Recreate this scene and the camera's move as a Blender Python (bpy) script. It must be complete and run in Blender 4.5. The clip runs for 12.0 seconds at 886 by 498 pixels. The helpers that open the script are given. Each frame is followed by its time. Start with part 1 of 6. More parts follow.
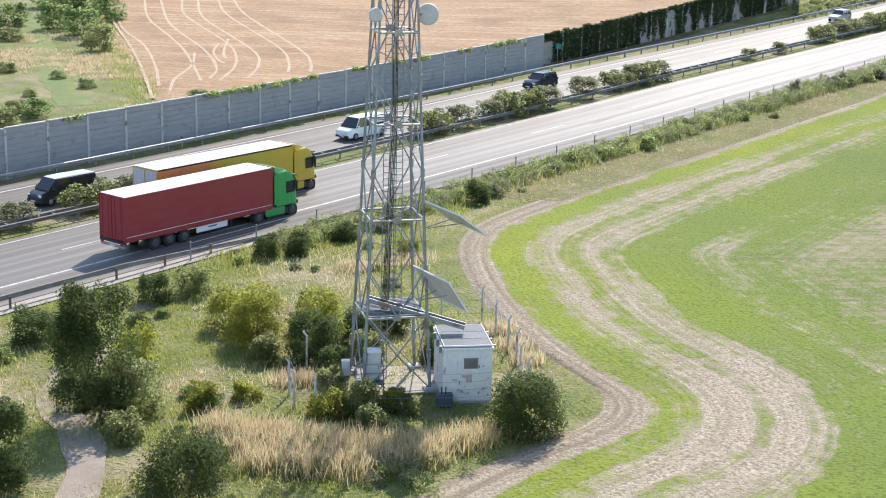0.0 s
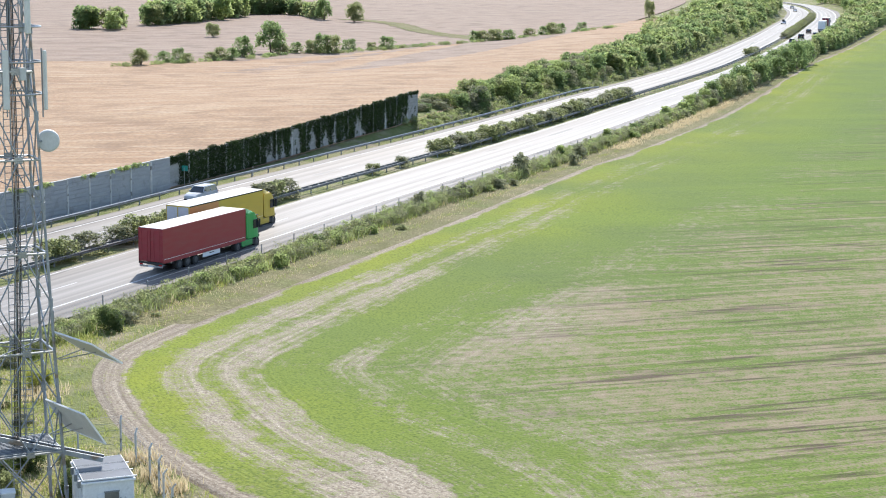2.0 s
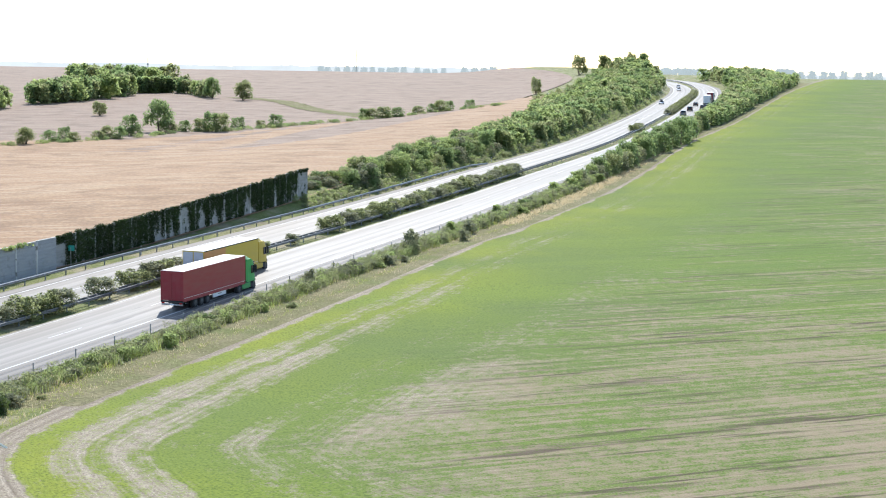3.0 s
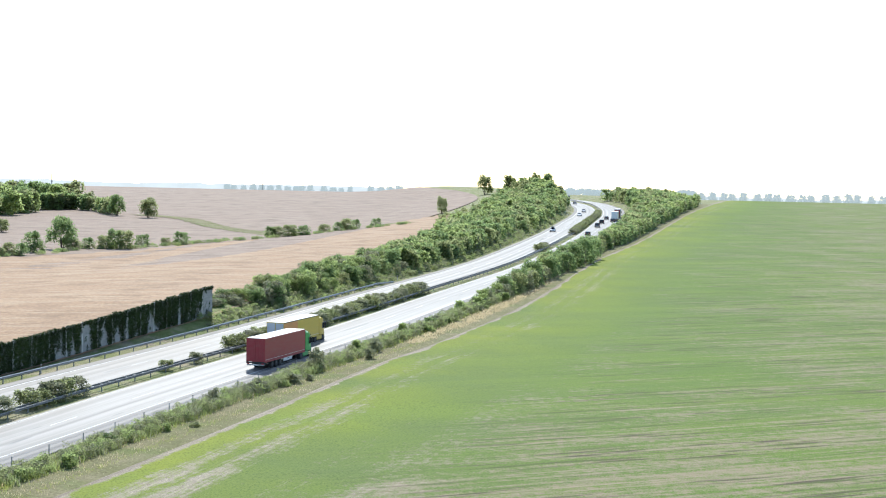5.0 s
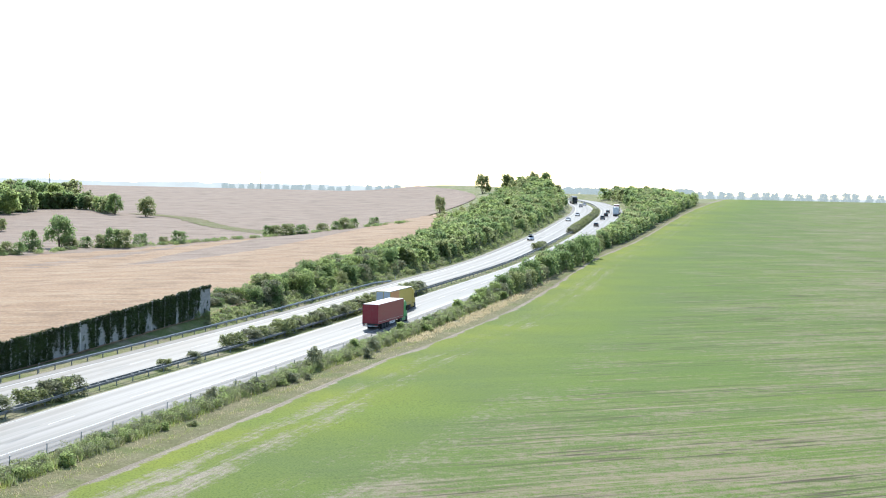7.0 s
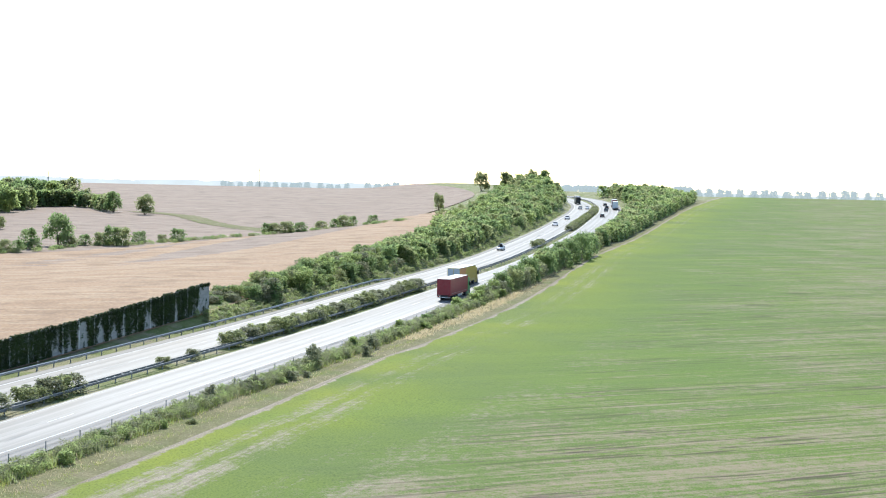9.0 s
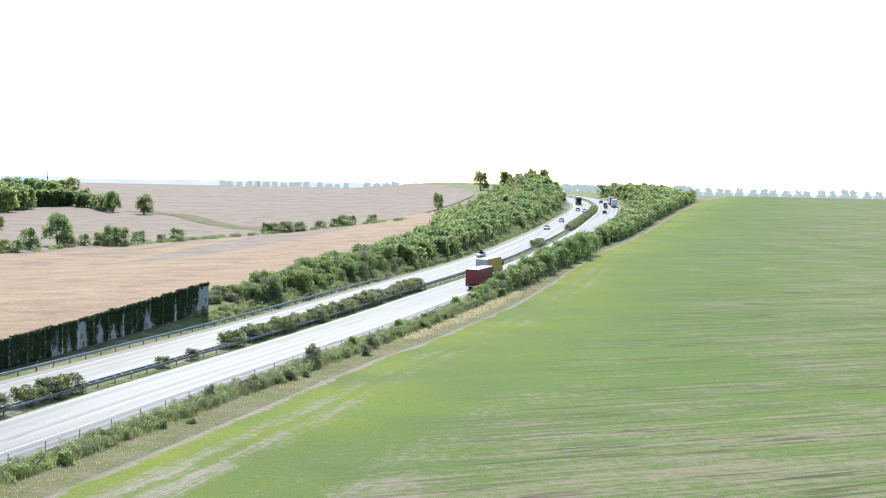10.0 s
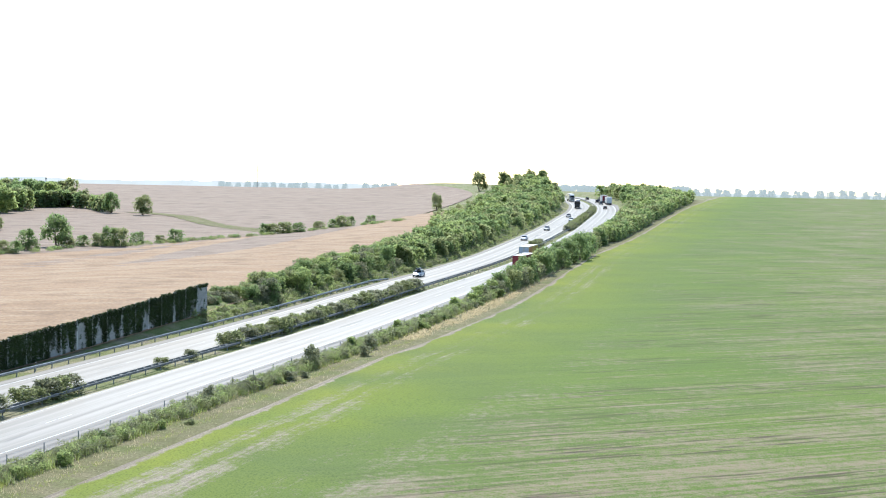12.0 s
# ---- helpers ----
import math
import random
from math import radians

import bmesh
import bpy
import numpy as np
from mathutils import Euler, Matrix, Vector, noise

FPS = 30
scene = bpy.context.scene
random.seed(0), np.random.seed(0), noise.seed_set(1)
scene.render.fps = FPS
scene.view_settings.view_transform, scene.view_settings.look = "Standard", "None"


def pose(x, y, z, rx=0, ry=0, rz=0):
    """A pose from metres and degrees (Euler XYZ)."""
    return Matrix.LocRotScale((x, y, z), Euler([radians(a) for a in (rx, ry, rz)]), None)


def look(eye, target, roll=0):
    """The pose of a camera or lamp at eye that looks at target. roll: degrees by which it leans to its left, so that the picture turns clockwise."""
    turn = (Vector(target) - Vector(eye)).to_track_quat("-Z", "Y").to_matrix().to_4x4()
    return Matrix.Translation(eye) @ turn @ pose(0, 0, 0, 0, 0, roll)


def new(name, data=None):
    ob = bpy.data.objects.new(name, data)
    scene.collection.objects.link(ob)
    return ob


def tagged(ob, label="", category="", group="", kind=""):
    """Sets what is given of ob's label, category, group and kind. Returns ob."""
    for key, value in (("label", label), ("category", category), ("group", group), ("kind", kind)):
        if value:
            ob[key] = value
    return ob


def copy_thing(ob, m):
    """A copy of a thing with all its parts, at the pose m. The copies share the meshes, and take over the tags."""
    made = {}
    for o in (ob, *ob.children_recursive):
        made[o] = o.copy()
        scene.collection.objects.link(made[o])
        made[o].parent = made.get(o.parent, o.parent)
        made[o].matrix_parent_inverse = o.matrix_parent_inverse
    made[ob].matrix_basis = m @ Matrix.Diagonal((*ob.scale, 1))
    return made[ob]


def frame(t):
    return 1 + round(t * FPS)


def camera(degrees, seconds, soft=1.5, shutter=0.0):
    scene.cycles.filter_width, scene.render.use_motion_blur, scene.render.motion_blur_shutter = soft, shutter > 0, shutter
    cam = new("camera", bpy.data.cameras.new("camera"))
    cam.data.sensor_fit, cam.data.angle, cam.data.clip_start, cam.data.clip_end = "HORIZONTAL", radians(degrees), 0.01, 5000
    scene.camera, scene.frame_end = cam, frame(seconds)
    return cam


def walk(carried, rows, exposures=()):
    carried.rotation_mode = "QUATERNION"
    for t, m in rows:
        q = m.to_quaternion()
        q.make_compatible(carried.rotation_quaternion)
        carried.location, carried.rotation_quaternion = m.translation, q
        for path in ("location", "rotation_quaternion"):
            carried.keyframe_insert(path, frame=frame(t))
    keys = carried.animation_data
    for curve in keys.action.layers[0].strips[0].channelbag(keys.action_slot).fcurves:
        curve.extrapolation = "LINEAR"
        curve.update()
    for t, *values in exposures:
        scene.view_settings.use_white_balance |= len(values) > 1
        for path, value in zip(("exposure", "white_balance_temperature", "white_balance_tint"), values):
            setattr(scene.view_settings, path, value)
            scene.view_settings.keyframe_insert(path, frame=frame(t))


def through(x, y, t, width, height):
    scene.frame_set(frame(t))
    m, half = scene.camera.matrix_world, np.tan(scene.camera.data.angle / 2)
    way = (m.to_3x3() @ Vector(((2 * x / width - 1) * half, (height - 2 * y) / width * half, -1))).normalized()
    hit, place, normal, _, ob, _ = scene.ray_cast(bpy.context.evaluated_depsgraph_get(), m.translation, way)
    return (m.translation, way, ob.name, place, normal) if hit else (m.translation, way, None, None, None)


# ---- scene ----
EYE = (0.0, 0.0, 27.0)
cam = camera(32.0, 12.0, soft=1.1)
# seconds, tilt, lean, turn of the hovering camera
TURNS = [
    (0.0, 75.179, -1.307, 21.632), (0.5, 76.185, -1.09, 17.166), (1.0, 77.236, -0.996, 13.167), (1.5, 78.415, -0.931, 9.927),
    (2.0, 79.837, -0.913, 7.76), (2.5, 81.285, -0.85, 5.731), (3.0, 82.741, -0.854, 3.668), (3.5, 84.229, -0.797, 1.62),
    (3.7, 84.83, -0.83, 0.98), (4.1, 85.85, -0.95, 0.42), (4.7, 86.85, -1.2, 0.24), (5.3, 87.34, -1.35, 0.2),
    (5.5, 87.316, -1.348, 0.195), (6.0, 87.253, -1.345, 0.162), (6.5, 87.19, -1.3, 0.153), (7.0, 87.157, -1.291, 0.134),
    (9.0, 87.072, -1.27, 0.089), (9.5, 87.051, -1.215, 0.07), (10.0, 87.049, -1.198, 0.062), (10.5, 87.05, -1.183, 0.044),
    (11.0, 87.052, -1.183, 0.03), (11.5, 87.061, -1.17, 0.023), (12.0, 87.077, -1.17, 0.012)]
walk(cam, [(t, pose(*EYE, rx, ry, rz)) for t, rx, ry, rz in TURNS],
     exposures=[(0.0, 1.06, 6800, 12), (2.0, 1.0, 6550, 11), (3.5, 0.97, 6350, 8), (5.5, 0.96, 6250, 6), (12.0, 0.96, 6250, 6)])

# ---- light ----
SUN_EL, SUN_AZ = radians(42.0), radians(-8.0)   # azimuth from +y towards +x
world = bpy.data.worlds.new("sky")
scene.world = world
world.use_nodes = True
wn = world.node_tree
sky = wn.nodes.new("ShaderNodeTexSky")
sky.sky_type, sky.sun_disc = "NISHITA", False
sky.sun_elevation, sky.sun_rotation = SUN_EL, SUN_AZ
sky.dust_density, sky.air_density = 0.3, 1.0
wn.links.new(sky.outputs[0], wn.nodes["Background"].inputs[0])
wn.nodes["Background"].inputs[1].default_value = 0.15
sun = new("sun", bpy.data.lights.new("sun", "SUN"))
sun.data.energy, sun.data.angle, sun.data.color = 3.4, radians(0.53), (1.0, 0.965, 0.9)
sun.matrix_world = look((0, 0, 60), (-math.sin(SUN_AZ) * math.cos(SUN_EL), -math.cos(SUN_AZ) * math.cos(SUN_EL), 60 - math.sin(SUN_EL)))


# ---- ground plan ----
def plane_z(x, y):
    """Height of the land: a gentle rise away from the eye that rounds over a far crest."""
    if y < 880:
        return 0.015 * (y - 84.5)
    d = y - 880
    return 0.015 * (880 - 84.5) + 0.015 * d - 0.00006 * d * d if d < 300 else 0.015 * 795.5 + 4.5 - 5.4 - 0.021 * (d - 300)


# the middle of the motorway (its central guard rail), as points of the plan
AXIS = [(-255.0, -510.0), (-190.0, -310.0), (-128.0, -112.0), (-95.0, -10.0), (-66.2, 83.5), (-56.6, 114.6), (-46.0, 150.5), (-40.5, 170.8), (-29.4, 208.8), (-18.5, 248.0), (-4.7, 302.0),
        (13.1, 372.0), (25.0, 430.0), (43.0, 532.0), (57.0, 624.0), (69.5, 713.0), (77.0, 800.0), (76.0, 880.0), (62.0, 960.0), (20.0, 1060.0), (-60.0, 1150.0)]


def smooth_line(points, step):
    """A Catmull-Rom line through the points, resampled at even steps."""
    pts = [Vector(p) for p in points]
    pts = [pts[0] * 2 - pts[1]] + pts + [pts[-1] * 2 - pts[-2]]
    dense = []
    for a, b, c, d in zip(pts, pts[1:], pts[2:], pts[3:]):
        n = max(2, int((c - b).length / 1.0))
        for i in range(n):
            t = i / n
            dense.append(0.5 * (2 * b + (c - a) * t + (2 * a - 5 * b + 4 * c - d) * t * t + (3 * b - a - 3 * c + d) * t ** 3))
    dense.append(pts[-2])
    out, need, last = [dense[0]], step, dense[0]
    for p in dense[1:]:
        while (p - last).length >= need:
            last = last + (p - last).normalized() * need
            out.append(last)
            need = step
        need -= (p - last).length
        last = p
    return out


LINE = smooth_line(AXIS, 2.0)
START = Vector((-66.2, 83.5))
ZERO = min(range(len(LINE)), key=lambda i: (LINE[i] - START).length)
ZERO = ZERO * 2.0 + (START - LINE[ZERO]).dot((LINE[ZERO + 1] - LINE[ZERO]).normalized())


def road(s, off, up=0.0):
    """The place s metres along the motorway's middle (0 abreast of the first lorry), off metres to its right."""
    f = min(max((s + ZERO) / 2.0, 0), len(LINE) - 2.001)
    i = int(f)
    p = LINE[i].lerp(LINE[i + 1], f - i)
    d = (LINE[min(i + 3, len(LINE) - 1)] - LINE[max(i - 2, 0)]).normalized()
    x, y = p.x + d.y * off, p.y - d.x * off
    return Vector((x, y, plane_z(x, y) + up))


def heading(s):
    d = road(s + 1, 0) - road(s - 1, 0)
    return math.degrees(math.atan2(-d.x, d.y))


S_END = (len(LINE) - 3) * 2.0 - ZERO


def nearest(x, y):
    """s and off of a place."""
    p = Vector((x, y))
    i = min(range(0, len(LINE), 1), key=lambda k: (LINE[k] - p).length_squared)
    d = (LINE[min(i + 1, len(LINE) - 1)] - LINE[max(i - 1, 0)]).normalized()
    r = p - LINE[i]
    return i * 2.0 - ZERO + r.dot(d), r.x * d.y - r.y * d.x


# ---- materials ----
def shader(name, rough=0.8, metal=0.0, spec=0.5):
    m = bpy.data.materials.new(name)
    m.use_nodes = True
    b = m.node_tree.nodes["Principled BSDF"]
    b.inputs["Roughness"].default_value, b.inputs["Metallic"].default_value = rough, metal
    b.inputs["Specular IOR Level"].default_value = spec
    return m, m.node_tree, b


def node(nt, kind, **kw):
    n = nt.nodes.new("ShaderNode" + kind)
    for k, v in kw.items():
        n.inputs[k].default_value = v
    return n


def noise_fac(nt, co, scale, detail=4.0, stretch=None, lo=0.35, hi=0.65):
    """A noise from 0 to 1 with its contrast raised; stretch scales the coordinates first."""
    if stretch:
        mp = node(nt, "Mapping", Scale=stretch)
        nt.links.new(co, mp.inputs[0])
        co = mp.outputs[0]
    n = node(nt, "TexNoise", Scale=scale, Detail=detail)
    nt.links.new(co, n.inputs["Vector"])
    r = node(nt, "MapRange")
    r.inputs[1].default_value, r.inputs[2].default_value = lo, hi
    nt.links.new(n.outputs[0], r.inputs[0])
    return r.outputs[0]


def mix(nt, fac, a, b):
    """Blend of two colours, each a tuple or an output."""
    n = nt.nodes.new("ShaderNodeMix")
    n.data_type = "RGBA"
    for sock, v in ((n.inputs[0], fac), (n.inputs[6], a), (n.inputs[7], b)):
        if isinstance(v, tuple):
            sock.default_value = (*v, 1)
        elif isinstance(v, (int, float)):
            sock.default_value = v
        else:
            nt.links.new(v, sock)
    return n.outputs[2]


def bump(nt, b, h, strength, dist=0.02):
    n = node(nt, "Bump", Strength=strength, Distance=dist)
    nt.links.new(h, n.inputs["Height"])
    nt.links.new(n.outputs[0], b.inputs["Normal"])


def coords(nt, kind="Object"):
    return nt.nodes.new("ShaderNodeTexCoord").outputs[kind]


def worn(name, c1, c2, scale=2.0, fine=25.0, rough=0.7, metal=0.0, amount=0.6, stretch=None, stain=None, bumpy=0.2, spec=0.5):
    """A surface of two tones at a coarse and a fine scale, with optional stains."""
    m, nt, b = shader(name, rough, metal, spec)
    shift = nt.nodes.new("ShaderNodeVectorMath")
    shift.operation = "ADD"
    oi = nt.nodes.new("ShaderNodeObjectInfo")
    nt.links.new(coords(nt), shift.inputs[0])
    nt.links.new(math_node(nt, "MULTIPLY", oi.outputs["Random"], 60.0), shift.inputs[1])
    co = shift.outputs[0]
    a = mix(nt, noise_fac(nt, co, scale, 5, stretch), c1, c2)
    f = noise_fac(nt, co, fine, 3, stretch, 0.25, 0.75)
    c = mix(nt, f, a, mix(nt, amount, a, tuple(v * 0.72 for v in c1)))
    if stain:
        c = mix(nt, noise_fac(nt, co, scale * 1.7, 6, None, 0.58, 0.66), c, stain)
    nt.links.new(c, b.inputs["Base Color"])
    if bumpy:
        bump(nt, b, f, bumpy)
    return m


def leafy(name, c1, c2, c3, through=0.6):
    """Leaves: every leaf its own tone, lit through from behind."""
    m, nt, b = shader(name, 0.6, 0, 0.2)
    geo, oi = nt.nodes.new("ShaderNodeNewGeometry"), nt.nodes.new("ShaderNodeObjectInfo")
    c = mix(nt, geo.outputs["Random Per Island"], c1, c2)
    c = mix(nt, noise_fac(nt, coords(nt), 0.9, 3, None, 0.42, 0.68), c, c3)
    hv = node(nt, "HueSaturation")
    v = node(nt, "MapRange")
    v.inputs[3].default_value, v.inputs[4].default_value = 0.75, 1.3
    nt.links.new(oi.outputs["Random"], v.inputs[0])
    nt.links.new(v.outputs[0], hv.inputs["Value"])
    nt.links.new(c, hv.inputs["Color"])
    nt.links.new(hv.outputs[0], b.inputs["Base Color"])
    tr = node(nt, "BsdfTranslucent")
    nt.links.new(mix(nt, 0.7, hv.outputs[0], tuple(v * min(2.6, 0.6 / max(c2)) for v in c2)), tr.inputs[0])
    ms = node(nt, "MixShader", Fac=through)
    nt.links.new(b.outputs[0], ms.inputs[1])
    nt.links.new(tr.outputs[0], ms.inputs[2])
    nt.links.new(ms.outputs[0], nt.nodes["Material Output"].inputs[0])
    return m


def asphalt():
    m, nt, b = shader("asphalt", 0.5, 0, 0.24)
    b.inputs["Specular Tint"].default_value = (1.0, 0.95, 0.9, 1)
    uv = coords(nt, "UV")          # u metres along, v metres across
    c = mix(nt, noise_fac(nt, uv, 1.0, 4, (0.012, 0.5, 1), 0.3, 0.7), (0.10, 0.089, 0.08), (0.165, 0.149, 0.134))
    c = mix(nt, noise_fac(nt, uv, 1.0, 3, (0.004, 1.2, 1), 0.45, 0.62), c, (0.20, 0.182, 0.165))
    f = noise_fac(nt, uv, 9.0, 4, None, 0.3, 0.7)
    c = mix(nt, f, c, mix(nt, 0.25, c, (0.03, 0.03, 0.03)))
    c = mix(nt, noise_fac(nt, uv, 1.0, 2, (0.05, 0.6, 1), 0.66, 0.7), c, (0.06, 0.059, 0.058))
    nt.links.new(c, b.inputs["Base Color"])
    r = node(nt, "MapRange")
    r.inputs[3].default_value, r.inputs[4].default_value = 0.48, 0.74
    # rolled wheel paths along each lane are smoother than the crown between them and the shoulder
    sep = nt.nodes.new("ShaderNodeSeparateXYZ")
    nt.links.new(uv, sep.inputs[0])
    across = math_node(nt, "ABSOLUTE", sep.outputs[1])
    lane = math_node(nt, "MULTIPLY", math_node(nt, "ADD", math_node(nt, "COSINE", math_node(nt, "MULTIPLY", math_node(nt, "SUBTRACT", across, 3.1), 3.3)), 1.0), 0.12)
    shoulder = math_node(nt, "MULTIPLY", math_node(nt, "SUBTRACT", across, 10.3), 2.0, True)
    rough = math_node(nt, "ADD", math_node(nt, "MULTIPLY", noise_fac(nt, uv, 1.0, 3, (0.008, 0.8, 1), 0.3, 0.7), 0.5), lane)
    nt.links.new(math_node(nt, "ADD", rough, math_node(nt, "MULTIPLY", shoulder, 0.55)), r.inputs[0])
    nt.links.new(r.outputs[0], b.inputs["Roughness"])
    bump(nt, b, f, 0.12, 0.01)
    return m


def attribute(nt, name):
    n = nt.nodes.new("ShaderNodeAttribute")
    n.attribute_name = name
    return n.outputs["Fac"]


def bands(nt, d, stops):
    """A colour ramp over metres from 0 to 40."""
    r = node(nt, "MapRange")
    r.inputs[1].default_value, r.inputs[2].default_value = -5.0, 35.0
    nt.links.new(d, r.inputs[0])
    n = nt.nodes.new("ShaderNodeValToRGB")
    e = n.color_ramp.elements
    while len(e) < len(stops):
        e.new(0.5)
    for el, (x, v) in zip(e, stops):
        el.position, el.color = (x + 5) / 40, (v, v, v, 1)
    nt.links.new(r.outputs[0], n.inputs[0])
    return n.outputs[0]


def math_node(nt, op, a, b=None, clamp=False):
    n = nt.nodes.new("ShaderNodeMath")
    n.operation, n.use_clamp = op, clamp
    for s, v in ((n.inputs[0], a), (n.inputs[1], b)):
        if isinstance(v, (int, float)):
            s.default_value = v
        elif v is not None:
            nt.links.new(v, s)
    return n.outputs[0]


def crop():
    """Young growth drilled along the headland and in rows across the field, with bare straw between."""
    m, nt, b = shader("crop", 0.95, 0, 0.12)
    co, rowco = coords(nt), attr_vec(nt)
    d = attribute(nt, "edge")

    def spread(v, amount):
        return math_node(nt, "MULTIPLY", math_node(nt, "SUBTRACT", v, 0.5), amount)

    dd = math_node(nt, "ADD", d, math_node(nt, "ADD", spread(noise_fac(nt, co, 0.09, 3, None, 0.2, 0.8), 1.5), spread(noise_fac(nt, co, 0.6, 4, None, 0.2, 0.8), 0.7)))
    head = bands(nt, dd, [(-5, 0), (-0.4, 0.02), (0.2, 0.8), (1.5, 0.95), (2.2, 0.66), (3.0, 0.36), (4.6, 0.26), (5.0, 0.6), (5.8, 0.62), (6.3, 0.3), (7.2, 0.28), (8.0, 0.44), (9.0, 0.5),
                          (9.4, 0.95), (13.0, 1.0), (14.0, 0.7), (15.4, 0.66), (16.4, 0.9), (18.2, 0.8), (21, 0.48), (35, 0.46)])
    rows = math_node(nt, "ADD", math_node(nt, "MULTIPLY", noise_fac(nt, rowco, 1.0, 6, (0.014, 0.62, 1), 0.3, 0.74), 0.5),
                     math_node(nt, "MULTIPLY", noise_fac(nt, rowco, 1.0, 4, (0.045, 1.7, 1), 0.28, 0.7), 0.46))
    inner = node(nt, "MapRange")
    inner.inputs[1].default_value, inner.inputs[2].default_value = 15.0, 30.0
    nt.links.new(math_node(nt, "ADD", dd, spread(noise_fac(nt, co, 0.05, 4, None, 0.2, 0.8), 9.0)), inner.inputs[0])
    inside = inner.outputs[0]
    cover = mixf(nt, inside, head, rows)
    far = attribute(nt, "far")
    cover = math_node(nt, "ADD", cover, math_node(nt, "MULTIPLY", math_node(nt, "MULTIPLY", far, bands(nt, dd, [(-5, 0), (-0.6, 0), (0.8, 1), (2.4, 1), (3.6, 0.9), (5.6, 1), (6.6, 0.92), (8.0, 1), (35, 1)])), 0.5))
    patchy = noise_fac(nt, co, 0.07, 5, None, 0.28, 0.72)
    clump = noise_fac(nt, co, 1.0, 6, None, 0.3, 0.7)
    grain = noise_fac(nt, co, 5.5, 8, None, 0.34, 0.66)
    # the drill's grooves run round the headland and along the rows
    groove = mixf(nt, inside, noise_fac(nt, attr_edge(nt, d), 1.0, 4, (3.0, 0.09, 1), 0.34, 0.66), noise_fac(nt, rowco, 1.0, 5, (0.09, 2.6, 1), 0.34, 0.66))
    fine = math_node(nt, "ADD", math_node(nt, "ADD", spread(clump, 0.42), spread(grain, 0.5)), math_node(nt, "ADD", spread(groove, 0.24), spread(patchy, 0.42)))
    fine = math_node(nt, "SUBTRACT", fine, math_node(nt, "MULTIPLY", attribute(nt, "bare"), 0.34))
    cover = math_node(nt, "ADD", cover, fine)
    cov = node(nt, "MapRange")
    cov.inputs[1].default_value, cov.inputs[2].default_value = 0.24, 0.72
    nt.links.new(cover, cov.inputs[0])
    soil = mix(nt, grain, (0.19, 0.15, 0.11), (0.46, 0.395, 0.30))
    soil = mix(nt, noise_fac(nt, co, 9.0, 2, None, 0.58, 0.72), soil, (0.58, 0.53, 0.43))
    soil = mix(nt, math_node(nt, "MULTIPLY", groove, 0.4), soil, (0.20, 0.155, 0.11))
    # the stubble between the drilled rows has weathered darker, with turned clods along some of them
    soil = mix(nt, math_node(nt, "MULTIPLY", inside, 0.82), soil, (0.245, 0.195, 0.12))
    clods = math_node(nt, "MULTIPLY", noise_fac(nt, rowco, 1.0, 5, (0.1, 1.4, 1), 0.52, 0.62), noise_fac(nt, rowco, 1.0, 3, (0.02, 0.2, 1), 0.42, 0.56))
    soil = mix(nt, math_node(nt, "MULTIPLY", inside, clods), soil, (0.085, 0.062, 0.045))
    # ruts of the track that rounds the headland
    rut = noise_fac(nt, attr_edge(nt, d), 1.0, 3, (2.6, 0.03, 1), 0.4, 0.6)
    track = bands(nt, d, [(-5, 0.75), (-0.6, 0.65), (0.4, 0.0), (35, 0.0)])
    soil = mix(nt, math_node(nt, "MULTIPLY", rut, track), soil, (0.17, 0.13, 0.095))
    yellow = mix(nt, bands(nt, dd, [(-5, 1), (2.2, 1.0), (4.5, 0.8), (9, 0.62), (14, 0.5), (22, 0.3), (35, 0.24)]), (0.082, 0.15, 0.032), (0.24, 0.265, 0.032))
    green = mix(nt, noise_fac(nt, co, 0.05, 5, None, 0.35, 0.7), yellow, (0.125, 0.165, 0.045))
    green = mix(nt, math_node(nt, "MULTIPLY", noise_fac(nt, rowco, 1.0, 4, (0.012, 0.11, 1), 0.48, 0.66), 0.5), green, (0.165, 0.22, 0.038))
    green = mix(nt, math_node(nt, "MULTIPLY", noise_fac(nt, co, 5.0, 3, None, 0.48, 0.68), 0.6), green, (0.045, 0.075, 0.016))
    green = mix(nt, math_node(nt, "MULTIPLY", inside, math_node(nt, "MULTIPLY", clods, 0.6)), green, (0.07, 0.07, 0.03))
    nt.links.new(mix(nt, cov.outputs[0], soil, green), b.inputs["Base Color"])
    bump(nt, b, math_node(nt, "ADD", math_node(nt, "ADD", grain, clump), groove), 0.45, 0.1)
    return m


def mixf(nt, fac, a, b):
    n = nt.nodes.new("ShaderNodeMix")
    for s, v in ((n.inputs[0], fac), (n.inputs[2], a), (n.inputs[3], b)):
        nt.links.new(v, s)
    return n.outputs[0]


def attr_vec(nt):
    """Coordinates turned so that x runs along the drilled rows."""
    mp = node(nt, "Mapping", Rotation=(0, 0, radians(-25)))
    nt.links.new(coords(nt), mp.inputs[0])
    return mp.outputs[0]


def attr_edge(nt, d):
    c = nt.nodes.new("ShaderNodeCombineXYZ")
    nt.links.new(d, c.inputs[0])
    s = nt.nodes.new("ShaderNodeSeparateXYZ")
    nt.links.new(coords(nt), s.inputs[0])
    nt.links.new(s.outputs[1], c.inputs[1])
    return c.outputs[0]


